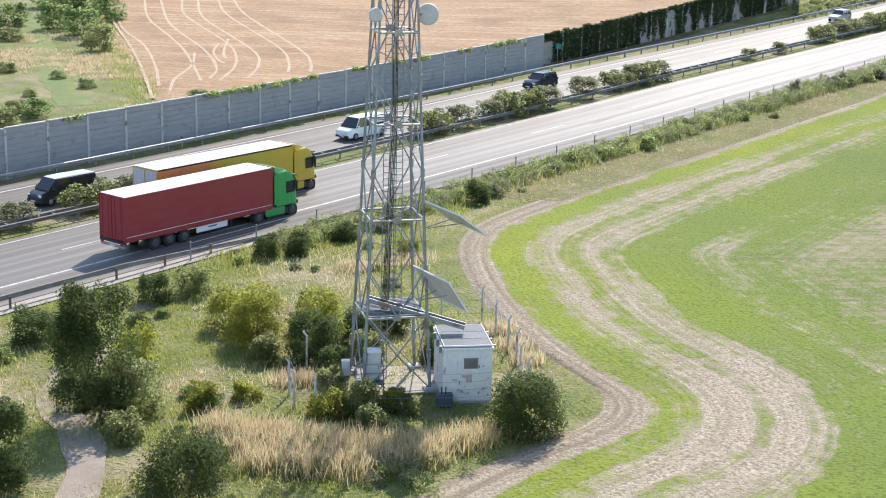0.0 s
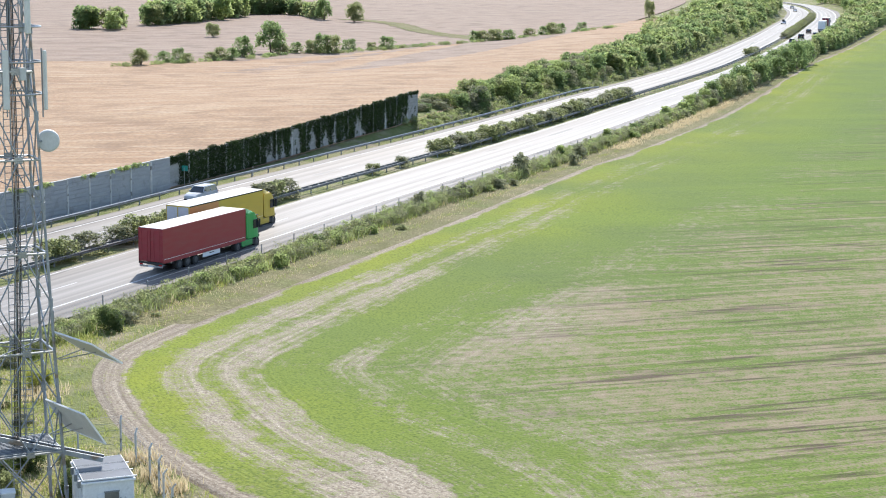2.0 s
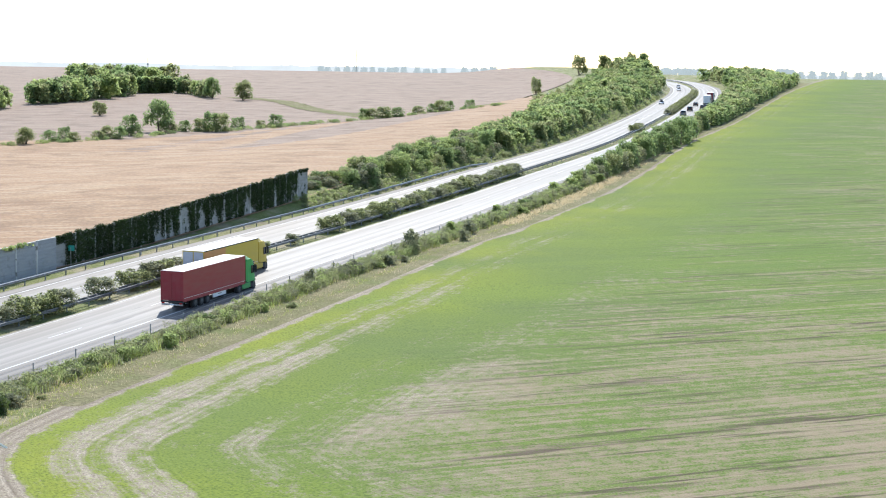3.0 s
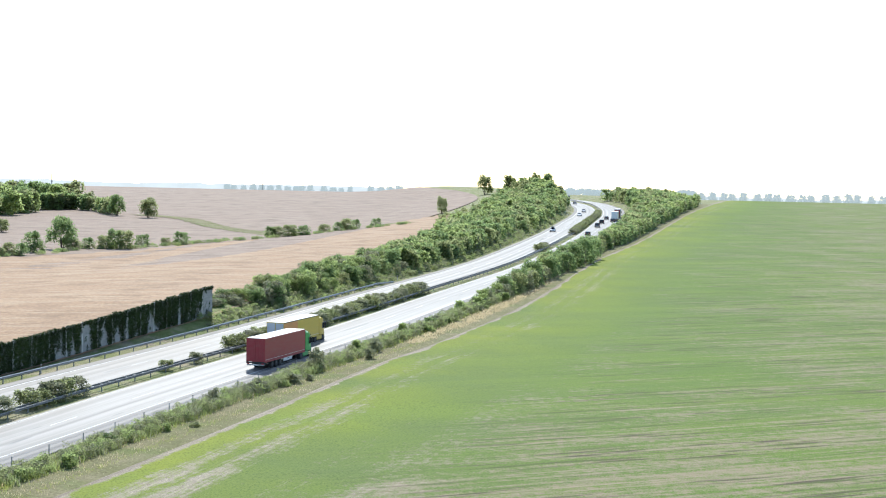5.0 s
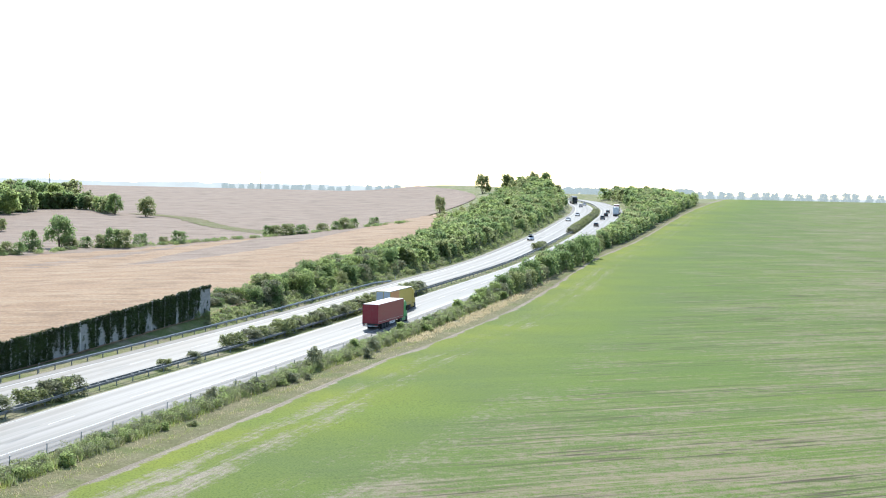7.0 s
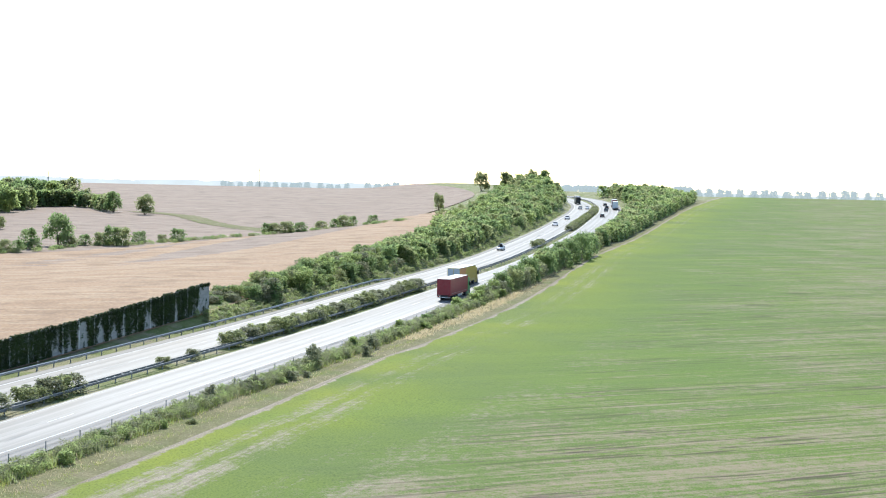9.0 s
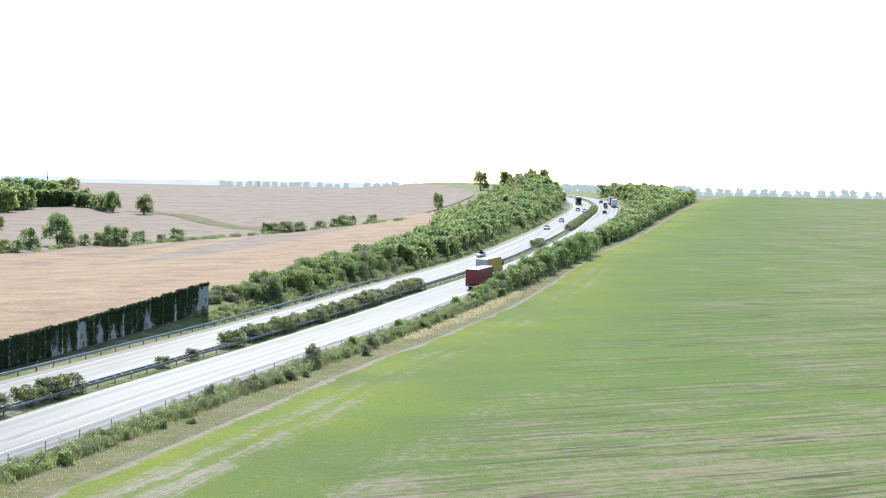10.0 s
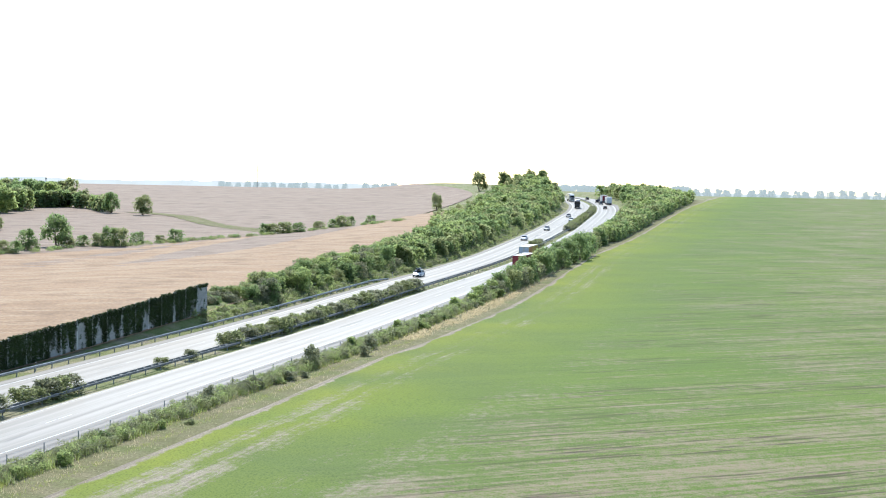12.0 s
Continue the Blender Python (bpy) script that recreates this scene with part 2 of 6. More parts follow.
def stubble(name, c1, c2, c3, turn):
    m, nt, b = shader(name, 0.9, 0, 0.2)
    co = coords(nt)
    mp = node(nt, "Mapping", Rotation=(0, 0, radians(turn)))
    nt.links.new(co, mp.inputs[0])
    r = mp.outputs[0]
    c = mix(nt, noise_fac(nt, r, 1.0, 5, (0.02, 0.16, 1), 0.3, 0.7), c1, c2)
    c = mix(nt, noise_fac(nt, r, 1.0, 4, (0.06, 0.9, 1), 0.5, 0.72), c, c3)
    c = mix(nt, noise_fac(nt, co, 0.14, 6, None, 0.48, 0.75), c, tuple(v * 0.72 for v in c1))
    g = noise_fac(nt, co, 1.6, 8, None, 0.32, 0.68)
    c = mix(nt, g, c, mix(nt, 0.5, c, (0.14, 0.09, 0.06)))
    nt.links.new(c, b.inputs["Base Color"])
    bump(nt, b, g, 0.6, 0.1)
    return m


def meadow():
    """Rough grass: green, olive and straw patches with bare places."""
    m, nt, b = shader("rough_grass", 0.9, 0, 0.2)
    co = coords(nt)
    c = mix(nt, noise_fac(nt, co, 0.35, 5), (0.14, 0.175, 0.042), (0.24, 0.24, 0.085))
    c = mix(nt, noise_fac(nt, co, 0.17, 6, None, 0.5, 0.66), c, (0.36, 0.30, 0.19))
    c = mix(nt, noise_fac(nt, co, 0.26, 5, None, 0.6, 0.7), c, (0.27, 0.215, 0.155))
    g = noise_fac(nt, co, 4.5, 6, None, 0.25, 0.75)
    c = mix(nt, g, mix(nt, 0.5, c, (0.07, 0.08, 0.03)), c)
    c = mix(nt, noise_fac(nt, co, 11.0, 2, None, 0.62, 0.72), c, (0.36, 0.33, 0.17))
    nt.links.new(c, b.inputs["Base Color"])
    bump(nt, b, g, 0.9, 0.15)
    return m


def paint(name, col, rough=0.3, dirt=0.25):
    m, nt, b = shader(name, rough, 0, 0.5)
    co = coords(nt)
    c = mix(nt, math_node(nt, "MULTIPLY", noise_fac(nt, co, 1.4, 6, (1, 0.4, 2), 0.35, 0.75), dirt), col, (0.16, 0.14, 0.12))
    nt.links.new(c, b.inputs["Base Color"])
    return m


M_ASPHALT, M_CROP, M_MEADOW = asphalt(), crop(), meadow()
M_LINE = worn("road_paint", (0.58, 0.58, 0.56), (0.40, 0.40, 0.385), 1.5, 20, 0.7, stain=(0.22, 0.215, 0.21))
M_STUBBLE = stubble("stubble", (0.335, 0.20, 0.108), (0.40, 0.26, 0.148), (0.48, 0.36, 0.235), -12)
M_STUBBLE_FAR = stubble("stubble_far", (0.24, 0.165, 0.12), (0.30, 0.22, 0.165), (0.37, 0.295, 0.225), -8)
M_MOWN = worn("mown_grass", (0.12, 0.16, 0.04), (0.18, 0.21, 0.06), 0.4, 5, 0.95, bumpy=0.4)
M_STRAW_TRACK = worn("straw_track", (0.46, 0.35, 0.24), (0.36, 0.26, 0.17), 0.7, 6, 0.9)
M_GALV = worn("galvanised_steel", (0.42, 0.43, 0.44), (0.30, 0.31, 0.32), 1.2, 14, 0.42, 0.75, 0.4, bumpy=0.05)
M_GALV_DULL = worn("dull_steel", (0.30, 0.32, 0.34), (0.20, 0.215, 0.23), 1.0, 10, 0.55, 0.5, 0.5, bumpy=0.05)
M_RAIL_OLD = worn("weathered_rail", (0.17, 0.17, 0.17), (0.24, 0.235, 0.23), 1.5, 10, 0.65, 0.3, 0.5, bumpy=0.05)
M_RUST = worn("rusty_steel", (0.14, 0.09, 0.06), (0.22, 0.17, 0.13), 3, 20, 0.8, 0.2)
M_CONCRETE = worn("pale_concrete", (0.55, 0.55, 0.54), (0.45, 0.45, 0.44), 0.8, 12, 0.85, stain=(0.18, 0.17, 0.155))
M_PANEL = worn("weathered_panel", (0.30, 0.31, 0.325), (0.36, 0.37, 0.38), 0.6, 7, 0.85, stretch=(1, 1, 6), stain=(0.25, 0.255, 0.26))
M_PANEL_LIGHT = worn("pale_panel", (0.33, 0.33, 0.32), (0.24, 0.24, 0.23), 0.6, 7, 0.85, stretch=(1, 1, 6), stain=(0.14, 0.14, 0.12))
M_CAP = worn("wall_cap", (0.62, 0.61, 0.58), (0.48, 0.47, 0.44), 1.4, 12, 0.8, stain=(0.22, 0.21, 0.18))
# M_LEAF, M_LEAF_LIGHT and M_LEAF_OLIVE are paler and bluer, haze put into the colour.
M_LEAF = leafy("leaves", (0.075, 0.115, 0.034), (0.125, 0.165, 0.07), (0.065, 0.1, 0.042), 0.74)
# Darker copy of the leaf colour for near bushes, where no haze lightens them.
M_LEAF_NEAR_DARK = leafy("hawthorn_leaves", (0.04, 0.062, 0.02), (0.085, 0.115, 0.034), (0.035, 0.052, 0.018), 0.35)
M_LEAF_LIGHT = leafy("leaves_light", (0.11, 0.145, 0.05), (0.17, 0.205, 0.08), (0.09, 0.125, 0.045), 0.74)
M_LEAF_YELLOW = leafy("leaves_yellow_green", (0.12, 0.15, 0.03), (0.21, 0.215, 0.045), (0.13, 0.11, 0.04))
M_LEAF_OLIVE = leafy("leaves_olive", (0.11, 0.13, 0.055), (0.165, 0.18, 0.085), (0.085, 0.11, 0.05), 0.74)
M_LEAF_GREY = leafy("leaves_grey", (0.11, 0.12, 0.07), (0.18, 0.185, 0.11), (0.095, 0.11, 0.065), 0.5)
M_IVY = leafy("ivy_leaves", (0.025, 0.045, 0.014), (0.05, 0.075, 0.022), (0.018, 0.03, 0.01), 0.15)
M_STRAW = leafy("straw_blades", (0.60, 0.46, 0.27), (0.70, 0.58, 0.38), (0.48, 0.38, 0.2), 0.6)
M_GRASS = leafy("grass_blades", (0.13, 0.17, 0.04), (0.21, 0.225, 0.065), (0.095, 0.135, 0.03), 0.5)
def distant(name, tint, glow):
    """Backdrop woods and hills kilometres off: dull, haze painted in by tint and glow."""
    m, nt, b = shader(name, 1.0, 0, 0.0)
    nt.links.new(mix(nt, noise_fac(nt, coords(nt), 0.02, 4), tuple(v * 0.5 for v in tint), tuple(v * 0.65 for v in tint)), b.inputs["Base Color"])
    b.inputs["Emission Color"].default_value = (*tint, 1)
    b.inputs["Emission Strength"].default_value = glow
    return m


M_HAZE_TREES = distant("distant_trees", (0.28, 0.32, 0.335), 0.76)
M_HAZE_HILLS = distant("distant_hills", (0.38, 0.40, 0.40), 0.72)
M_BARK = worn("bark", (0.10, 0.075, 0.055), (0.16, 0.13, 0.10), 3, 18, 0.9)
M_PATH = worn("gravel_path", (0.25, 0.205, 0.165), (0.33, 0.28, 0.23), 0.6, 7, 0.95, stain=(0.19, 0.17, 0.085), bumpy=0.5)
M_SLAB = worn("concrete_slab", (0.38, 0.34, 0.29), (0.30, 0.265, 0.225), 1.2, 9, 0.9)


# ---- mesh helpers ----
def mesh_of(name, verts, faces, material, smooth=False):
    me = bpy.data.meshes.new(name)
    me.from_pydata([tuple(v) for v in verts], [], faces)
    for m in material if isinstance(material, (list, tuple)) else [material]:
        me.materials.append(m)
    if smooth:
        me.polygons.foreach_set("use_smooth", [True] * len(me.polygons))
    return me


def part(name, bm, material, parent=None, label=""):
    """Links a bmesh as one mesh object under a thing or a part."""
    me = bpy.data.meshes.new(name)
    bm.normal_update()
    bm.to_mesh(me)
    bm.free()
    for m in material if isinstance(material, (list, tuple)) else [material]:
        me.materials.append(m)
    ob = new(name, me)
    ob.parent = parent
    return tagged(ob, label)


def again(ob, m, parent=None, name=None):
    """Another object on the same mesh, at the pose m."""
    o = new(name or ob.name.split(".")[0], ob.data)
    o.parent, o.matrix_basis = parent or ob.parent, m
    return o


def empty(name, m, label, category, group="", kind=""):
    e = new(name)
    e.empty_display_size = 0.2
    e.matrix_basis = m
    return tagged(e, label, category, group, kind)


def add_box(bm, x0, x1, y0, y1, z0, z1, bevel=0.0, m=None, mi=0):
    r = bmesh.ops.create_cube(bm, size=1.0)
    vs = r["verts"]
    for v in vs:
        v.co = Vector(((x0 + x1) / 2 + v.co.x * (x1 - x0), (y0 + y1) / 2 + v.co.y * (y1 - y0), (z0 + z1) / 2 + v.co.z * (z1 - z0)))
    fs = {f for v in vs for f in v.link_faces}
    if bevel:
        g = bmesh.ops.bevel(bm, geom=list({e for f in fs for e in f.edges}), offset=bevel, segments=1, affect="EDGES")
        fs = set(g["faces"]) | {f for f in fs if f.is_valid}
        vs = list({v for f in fs for v in f.verts})
        fs = {f for v in vs for f in v.link_faces}
    if m:
        bmesh.ops.transform(bm, matrix=m, verts=list({v for f in fs for v in f.verts}))
    for f in fs:
        f.material_index = mi
    return fs


def add_bar(bm, a, b, r, sides=6, r2=None):
    """A round bar from a to b."""
    a, b = Vector(a), Vector(b)
    d = b - a
    m = Matrix.Translation((a + b) / 2) @ d.to_track_quat("Z", "Y").to_matrix().to_4x4()
    bmesh.ops.create_cone(bm, cap_ends=True, segments=sides, radius1=r, radius2=r if r2 is None else r2, depth=d.length, matrix=m)


def bar(name, a, b, r, material, parent, sides=6, label=""):
    bm = bmesh.new()
    add_bar(bm, a, b, r, sides)
    return part(name, bm, material, parent, label)


def block(name, dims, material, parent, bevel=0.0, label="", m=None):
    bm = bmesh.new()
    add_box(bm, *dims, bevel=bevel, m=m)
    return part(name, bm, material, parent, label)


# ---- ground ----
EDGE = [(-52.0, -120.0), (-40.0, -60.0), (-26.0, 20.0), (-22.6, 50.0), (-20.6, 58.0), (-18.6, 63.5), (-16.9, 67.0), (-16.3, 70.2), (-17.3, 73.2), (-20.6, 76.3), (-25.4, 81.4), (-30.5, 88.9), (-33.9, 96.0),
        (-34.7, 102.5), (-32.6, 112.0), (-29.3, 124.0), (-19.2, 160.0), (-8.0, 202.0), (1.2, 231.0), (15.8, 287.0), (40.8, 406.0), (61.5, 490.0), (93.0, 630.0), (134.0, 803.0), (146.0, 855.0), (190.0, 1050.0), (300.0, 1500.0), (1100.0, 4600.0)]
EDGE_LINE = np.array([tuple(p) for p in smooth_line(EDGE[:-2], 1.5)] + [EDGE[-2], EDGE[-1]])


def edge_x(y):
    return float(np.interp(y, EDGE_LINE[:, 1], EDGE_LINE[:, 0]))


def edge_distance(x, y):
    a, b = EDGE_LINE[:-1], EDGE_LINE[1:]
    p, ab = np.array((x, y)), b - a
    t = np.clip(((p - a) * ab).sum(1) / (ab * ab).sum(1), 0, 1)
    d = np.sqrt(((a + ab * t[:, None] - p) ** 2).sum(1)).min()
    return d if x > edge_x(y) else -d


def bank(s, off):
    """How far the land stands above the plane: the wooded cutting side and the berm below the wall."""
    def ease(x, a, b):
        t = min(max((x - a) / (b - a), 0), 1)
        return t * t * (3 - 2 * t)
    h = 0.0
    if off < -12.5:
        rise = 2.0 * ease(s, 95, 165) + 1.2 * ease(s, 250, 420) + 2.6 * ease(s, 480, 700)
        h += rise * ease(-off, 12.5, 17 + 0.008 * max(s, 0)) * (1 - ease(-off, 36, 95))
    if off > 13:
        h += (0.5 * ease(s, 240, 330) + 1.5 * ease(s, 450, 700)) * ease(off, 13.5, 20) * (1 - ease(off, 40, 110))
    return h


def land(x, y):
    z = plane_z(x, y)
    if 60 < y < 1050 and x < edge_x(y) + 130:
        s, off = nearest(x, y)
        z += bank(s, off)
    return z


def graded(a, b, first, grow, most):
    out, step = [a], first
    while out[-1] < b:
        out.append(out[-1] + step)
        step = min(step * grow, most)
    return out


def sheet(name, xs_of, ys, material, label, lift=0.0, attrs=None, kind="structure"):
    """A sheet of land: for each y a row of x places."""
    rows = [xs_of(y) for y in ys]
    n = len(rows[0])
    vs = [(x, y, land(x, y) + (lift(x, y) if callable(lift) else lift)) for y, r in zip(ys, rows) for x in r]
    fs = [(j * n + i, j * n + i + 1, (j + 1) * n + i + 1, (j + 1) * n + i) for j in range(len(ys) - 1) for i in range(n - 1)]
    me = mesh_of(name, vs, fs, material, True)
    for key, fn in (attrs or {}).items():
        me.attributes.new(key, "FLOAT", "POINT").data.foreach_set("value", [fn(x, y) for x, y, _ in vs])
    return tagged(new(name, me), label, "ground", kind=kind)


Y_NEAR = [-900, -500, -200, -100, -40, 0, 20] + list(range(30, 260, 6)) + list(range(260, 900, 14)) + list(range(900, 1300, 30)) + [1400, 1700, 2200, 3000, 4600]


def ground_row(y):
    c = edge_x(y)
    ax = float(np.interp(y, [p[1] for p in AXIS], [p[0] for p in AXIS]))
    return [-3000, -1500, -800, -450] + [ax - k for k in (260, 180, 120, 80, 55, 42, 34, 28, 24, 21, 18.5, 16, 14, 12)] + [ax - 4, ax + 4] + [ax + (c - ax) * k / 8 + 13 * (1 - k / 8) for k in range(9)] + [c + 30, c + 200, c + 700, c + 2500]


def west_of(y):
    """The wild strip's side of the stubble field."""
    return float(np.interp(y, [100, 133, 148, 165, 205, 300, 420], [-74, -83, -94, -109, -138, -200, -290]))


def hedge_y(x):
    return float(np.interp(x, [-400, -200, -107, -85, -76, -50, -35, -10, 30], [330, 345, 374, 404, 430, 486, 526, 600, 700]))


def under(x, y):
    """The ground sinks away below the field sheets."""
    if x > edge_x(y) + 20:
        return -1.6
    ax = float(np.interp(y, [p[1] for p in AXIS], [p[0] for p in AXIS]))
    if 190 < y < 600 and west_of(y) + 40 < x < ax - 24 and y < hedge_y(x) - 8:
        return -0.8
    if y > 335 and x < float(np.interp(y, [p[1] for p in AXIS], [p[0] for p in AXIS])) - 75:
        return -1.2
    return -0.10


sheet("ground", ground_row, Y_NEAR, M_MEADOW, "rough grassland of green and straw-coloured grass beside the motorway", under)

Y_CROP = graded(-60, 30, 8, 1, 8) + [y for y in graded(34, 260, 0.9, 1.006, 3)] + list(range(266, 900, 12)) + list(range(906, 1200, 24))
W_CROP = [-2.8, -2.3, -1.4, -0.7, 0] + graded(1, 60, 1, 1.01, 2) + graded(66, 900, 6, 1.15, 120)
sheet("crop_field", lambda y: [edge_x(y) + w for w in W_CROP], Y_CROP, M_CROP, "sparse young green crop in bands over pale straw and soil", lambda x, y: -0.4 if x < edge_x(y) - 2.7 else 0.0,
      {"bare": lambda x, y: min(1.0, math.exp(-((x + 12.5) / 4.5) ** 2 - ((y - 77) / 8) ** 2) + 0.7 * math.exp(-((x + 12) / 3.5) ** 2 - ((y - 68) / 4) ** 2)),
       "edge": lambda x, y: edge_distance(x, y) if x - edge_x(y) < 90 else 60.0, "far": lambda x, y: min(max((y - 112) / 85, 0), 1) * min(max(1.15 - (x - edge_x(y)) / 75, 0.06 + 0.24 * min(max((y - 170) / 150, 0), 1)), 1)})


def dry_verge():
    """Mown, sun-dried grass between the fence growth and the crop."""
    m, nt, b = shader("dry_verge_grass", 0.95, 0, 0.1)
    co = coords(nt)
    c = mix(nt, noise_fac(nt, co, 0.3, 5), (0.215, 0.205, 0.09), (0.30, 0.26, 0.145))
    c = mix(nt, noise_fac(nt, co, 0.16, 5, None, 0.5, 0.66), c, (0.20, 0.22, 0.08))
    g = noise_fac(nt, co, 3.6, 6, None, 0.3, 0.7)
    c = mix(nt, g, mix(nt, 0.6, c, (0.075, 0.065, 0.035)), c)
    nt.links.new(c, b.inputs["Base Color"])
    bump(nt, b, g, 0.9, 0.15)
    return m


M_VERGE = dry_verge()
sheet("verge", lambda y: [edge_x(y) + w for w in (-9.0, -7.2, -6.0, -5.0, -4.0, -3.2, -2.4, -1.4, -0.5)], graded(108, 860, 3, 1.01, 12), M_VERGE, "strip of dry olive-brown grass between fence and crop",
      lambda x, y: -0.35 if x < edge_x(y) - 8.9 or y < 109 else -0.03 if x < edge_x(y) - 3 else 0.03 if x < edge_x(y) - 0.6 else -0.02)


def stubble_row(y, k):
    s0 = nearest(float(np.interp(y, [p[1] for p in AXIS], [p[0] for p in AXIS])), y)[0]
    right = road(s0, -(17.2 if s0 < 165 else 17.2 + min((s0 - 165) * 0.06, 22))).x
    left = west_of(y) if y < 420 else -400
    # the hedge bounds the field on its far side
    xs = np.linspace(-400, 30, 87)
    ok = [x for x in xs if hedge_y(x) > y]
    left = max(left, min(ok) if ok else right - 1)
    left = min(left, right - 1)
    return [left + (right - left) * i / k for i in range(k + 1)]


sheet("stubble_field", lambda y: stubble_row(y, 24), list(range(112, 640, 5)), M_STUBBLE, "harvested stubble field of tan straw behind the wall", lambda x, y: -0.16 if x < west_of(y) + 0.6 and y < 330 else 0.03)
sheet("far_stubble_field", lambda y: [-900 + (road(nearest(float(np.interp(y, [p[1] for p in AXIS], [p[0] for p in AXIS])), y)[0], -62).x + 900) * i / 30 for i in range(31)],
      list(range(340, 900, 10)) + list(range(900, 1200, 25)), M_STUBBLE_FAR, "bare brown-grey stubble field up to the crest", -0.04)


def ribbon(name, pts, width, material, label, lift, category="track"):
    line = smooth_line(pts, 1.5)
    vs, fs = [], []
    for i, p in enumerate(line):
        d = (line[min(i + 1, len(line) - 1)] - line[max(i - 1, 0)]).normalized()
        w = width * (0.8 + 0.4 * noise.noise((p.x * 0.3, p.y * 0.3, 3.1)))
        for sgn in (-0.5, 0.5):
            x, y = p.x - d.y * w * sgn, p.y + d.x * w * sgn
            vs.append((x, y, land(x, y) + lift))
        if i:
            fs.append((2 * i - 2, 2 * i, 2 * i + 1, 2 * i - 1))
    return tagged(new(name, mesh_of(name, vs, fs, material, True)), label, category, kind="structure")


# wheel tracks of the harvest: sweeping lines that turn back before the wall
for track in ([(-137.2, 206.3), (-124.4, 187.6), (-109.4, 168.4), (-97.5, 152.7), (-84.5, 134.5)],
              [(-136.1, 207.0), (-118.6, 181.1), (-106.4, 167.4), (-96.1, 153.6), (-88.0, 141.3)],
              [(-132.6, 209.3), (-119.8, 190.0), (-107.3, 175.2), (-98.3, 164.1), (-85.7, 146.3)],
              [(-130.5, 210.6), (-114.1, 186.4), (-97.4, 167.0), (-88.8, 155.0), (-86.0, 148.4)],
              [(-127.4, 211.9), (-116.9, 195.3), (-98.6, 174.4), (-91.8, 164.9), (-87.1, 155.9), (-84.2, 147.1)],
              [(-125.3, 213.1), (-113.1, 194.0), (-92.3, 169.9), (-85.6, 159.1), (-82.2, 150.0)],
              [(-122.6, 214.7), (-111.6, 198.3), (-90.3, 173.2), (-83.4, 162.5), (-80.0, 155.7)],
              [(-120.5, 215.9), (-109.3, 199.6), (-87.0, 172.6), (-81.1, 163.7), (-78.0, 157.3)],
              [(-99.5, 176.8), (-94.8, 167.3), (-91.9, 162.5), (-90.6, 162.1)],
              [(-98.6, 172.7), (-95.4, 165.8), (-90.9, 159.6), (-89.0, 158.4)],
              [(-85.7, 139.7), (-89.2, 146.5), (-92.3, 155.3), (-97.3, 164.6)]):
    ribbon("wheel_track", track, 0.42, M_STRAW_TRACK, "pale wheel track pressed into the stubble", 0.05)
ribbon("grass_track", [(-147, 196), (-130.6, 177.0), (-114.3, 157.8), (-105.0, 146.3), (-97.0, 136.5), (-89.2, 128.4)], 4.2, M_MOWN, "mown bright green track between dry grass", -0.075)
ribbon("grass_strip", [(-122, 612), (-110, 600), (-98, 583), (-88, 556), (-78, 530), (-64, 506), (-56, 492)], 11.0, M_VERGE, "pale olive uncut strip between the stubble fields", 0.06, "grass strip")
ribbon("grass_strip", [(-60, 510), (-44, 520), (-26, 545), (-12, 556)], 8.0, M_VERGE, "pale olive uncut strip at the corner of the stubble field", 0.06, "grass strip")
ribbon("gravel_path", [(-33, 44), (-36.4, 51), (-38.0, 54.2), (-40.6, 57.4), (-43.2, 59.5), (-45.5, 63.5), (-46.5, 69)], 2.5, M_PATH, "pale gravel path between bushes", -0.05, "path")


# ---- motorway ----
def strip(name, s0, s1, a, b, up, material, label, step=4.0, category="road", cols=1):
    n = max(1, int((s1 - s0) / step))
    vs, fs, uv = [], [], []
    for i in range(n + 1):
        s = s0 + (s1 - s0) * i / n
        for c in range(cols + 1):
            o = a + (b - a) * c / cols
            vs.append(road(s, o, up))
            uv.append((s, o))
    w = cols + 1
    fs = [(i * w + c, i * w + c + 1, (i + 1) * w + c + 1, (i + 1) * w + c) for i in range(n) for c in range(cols)]
    me = mesh_of(name, vs, fs, material)
    layer = me.uv_layers.new()
    layer.data.foreach_set("uv", [k for l in me.loops for k in uv[l.vertex_index]])
    return tagged(new(name, me), label, category, kind="structure")


strip("road", -150, S_END, 1.55, 13.3, 0.0, M_ASPHALT, "grey worn asphalt carriageway shining against the light")
strip("road", -150, S_END, -12.2, -1.75, 0.0, M_ASPHALT, "grey worn asphalt carriageway of oncoming traffic")
for off, w in ((2.05, 0.15), (10.2, 0.2), (-2.25, 0.15), (-10.4, 0.2)):
    strip("road_marking", -150, S_END, off - w / 2, off + w / 2, 0.012, M_LINE, "white painted edge line on the asphalt", category="road marking")
for off, shift in ((6.05, 1.9), (-6.3, 7.0)):
    vs, fs = [], []
    for k in range(-8, 66):
        s = shift + 18.0 * k
        if s + 6 < S_END:
            n = len(vs)
            vs += [road(s, off - 0.065, 0.012), road(s, off + 0.065, 0.012), road(s + 5.4, off + 0.065, 0.012), road(s + 5.4, off - 0.065, 0.012)]
            fs.append((n, n + 1, n + 2, n + 3))
    tagged(new("road_marking", mesh_of("road_marking", vs, fs, M_LINE)), "white dashed lane line on the asphalt", "road marking", kind="structure")
strip("pavement", -150, 12, 13.3, 14.6, -0.03, M_SLAB, "strip of pale concrete slabs along the carriageway", category="pavement")

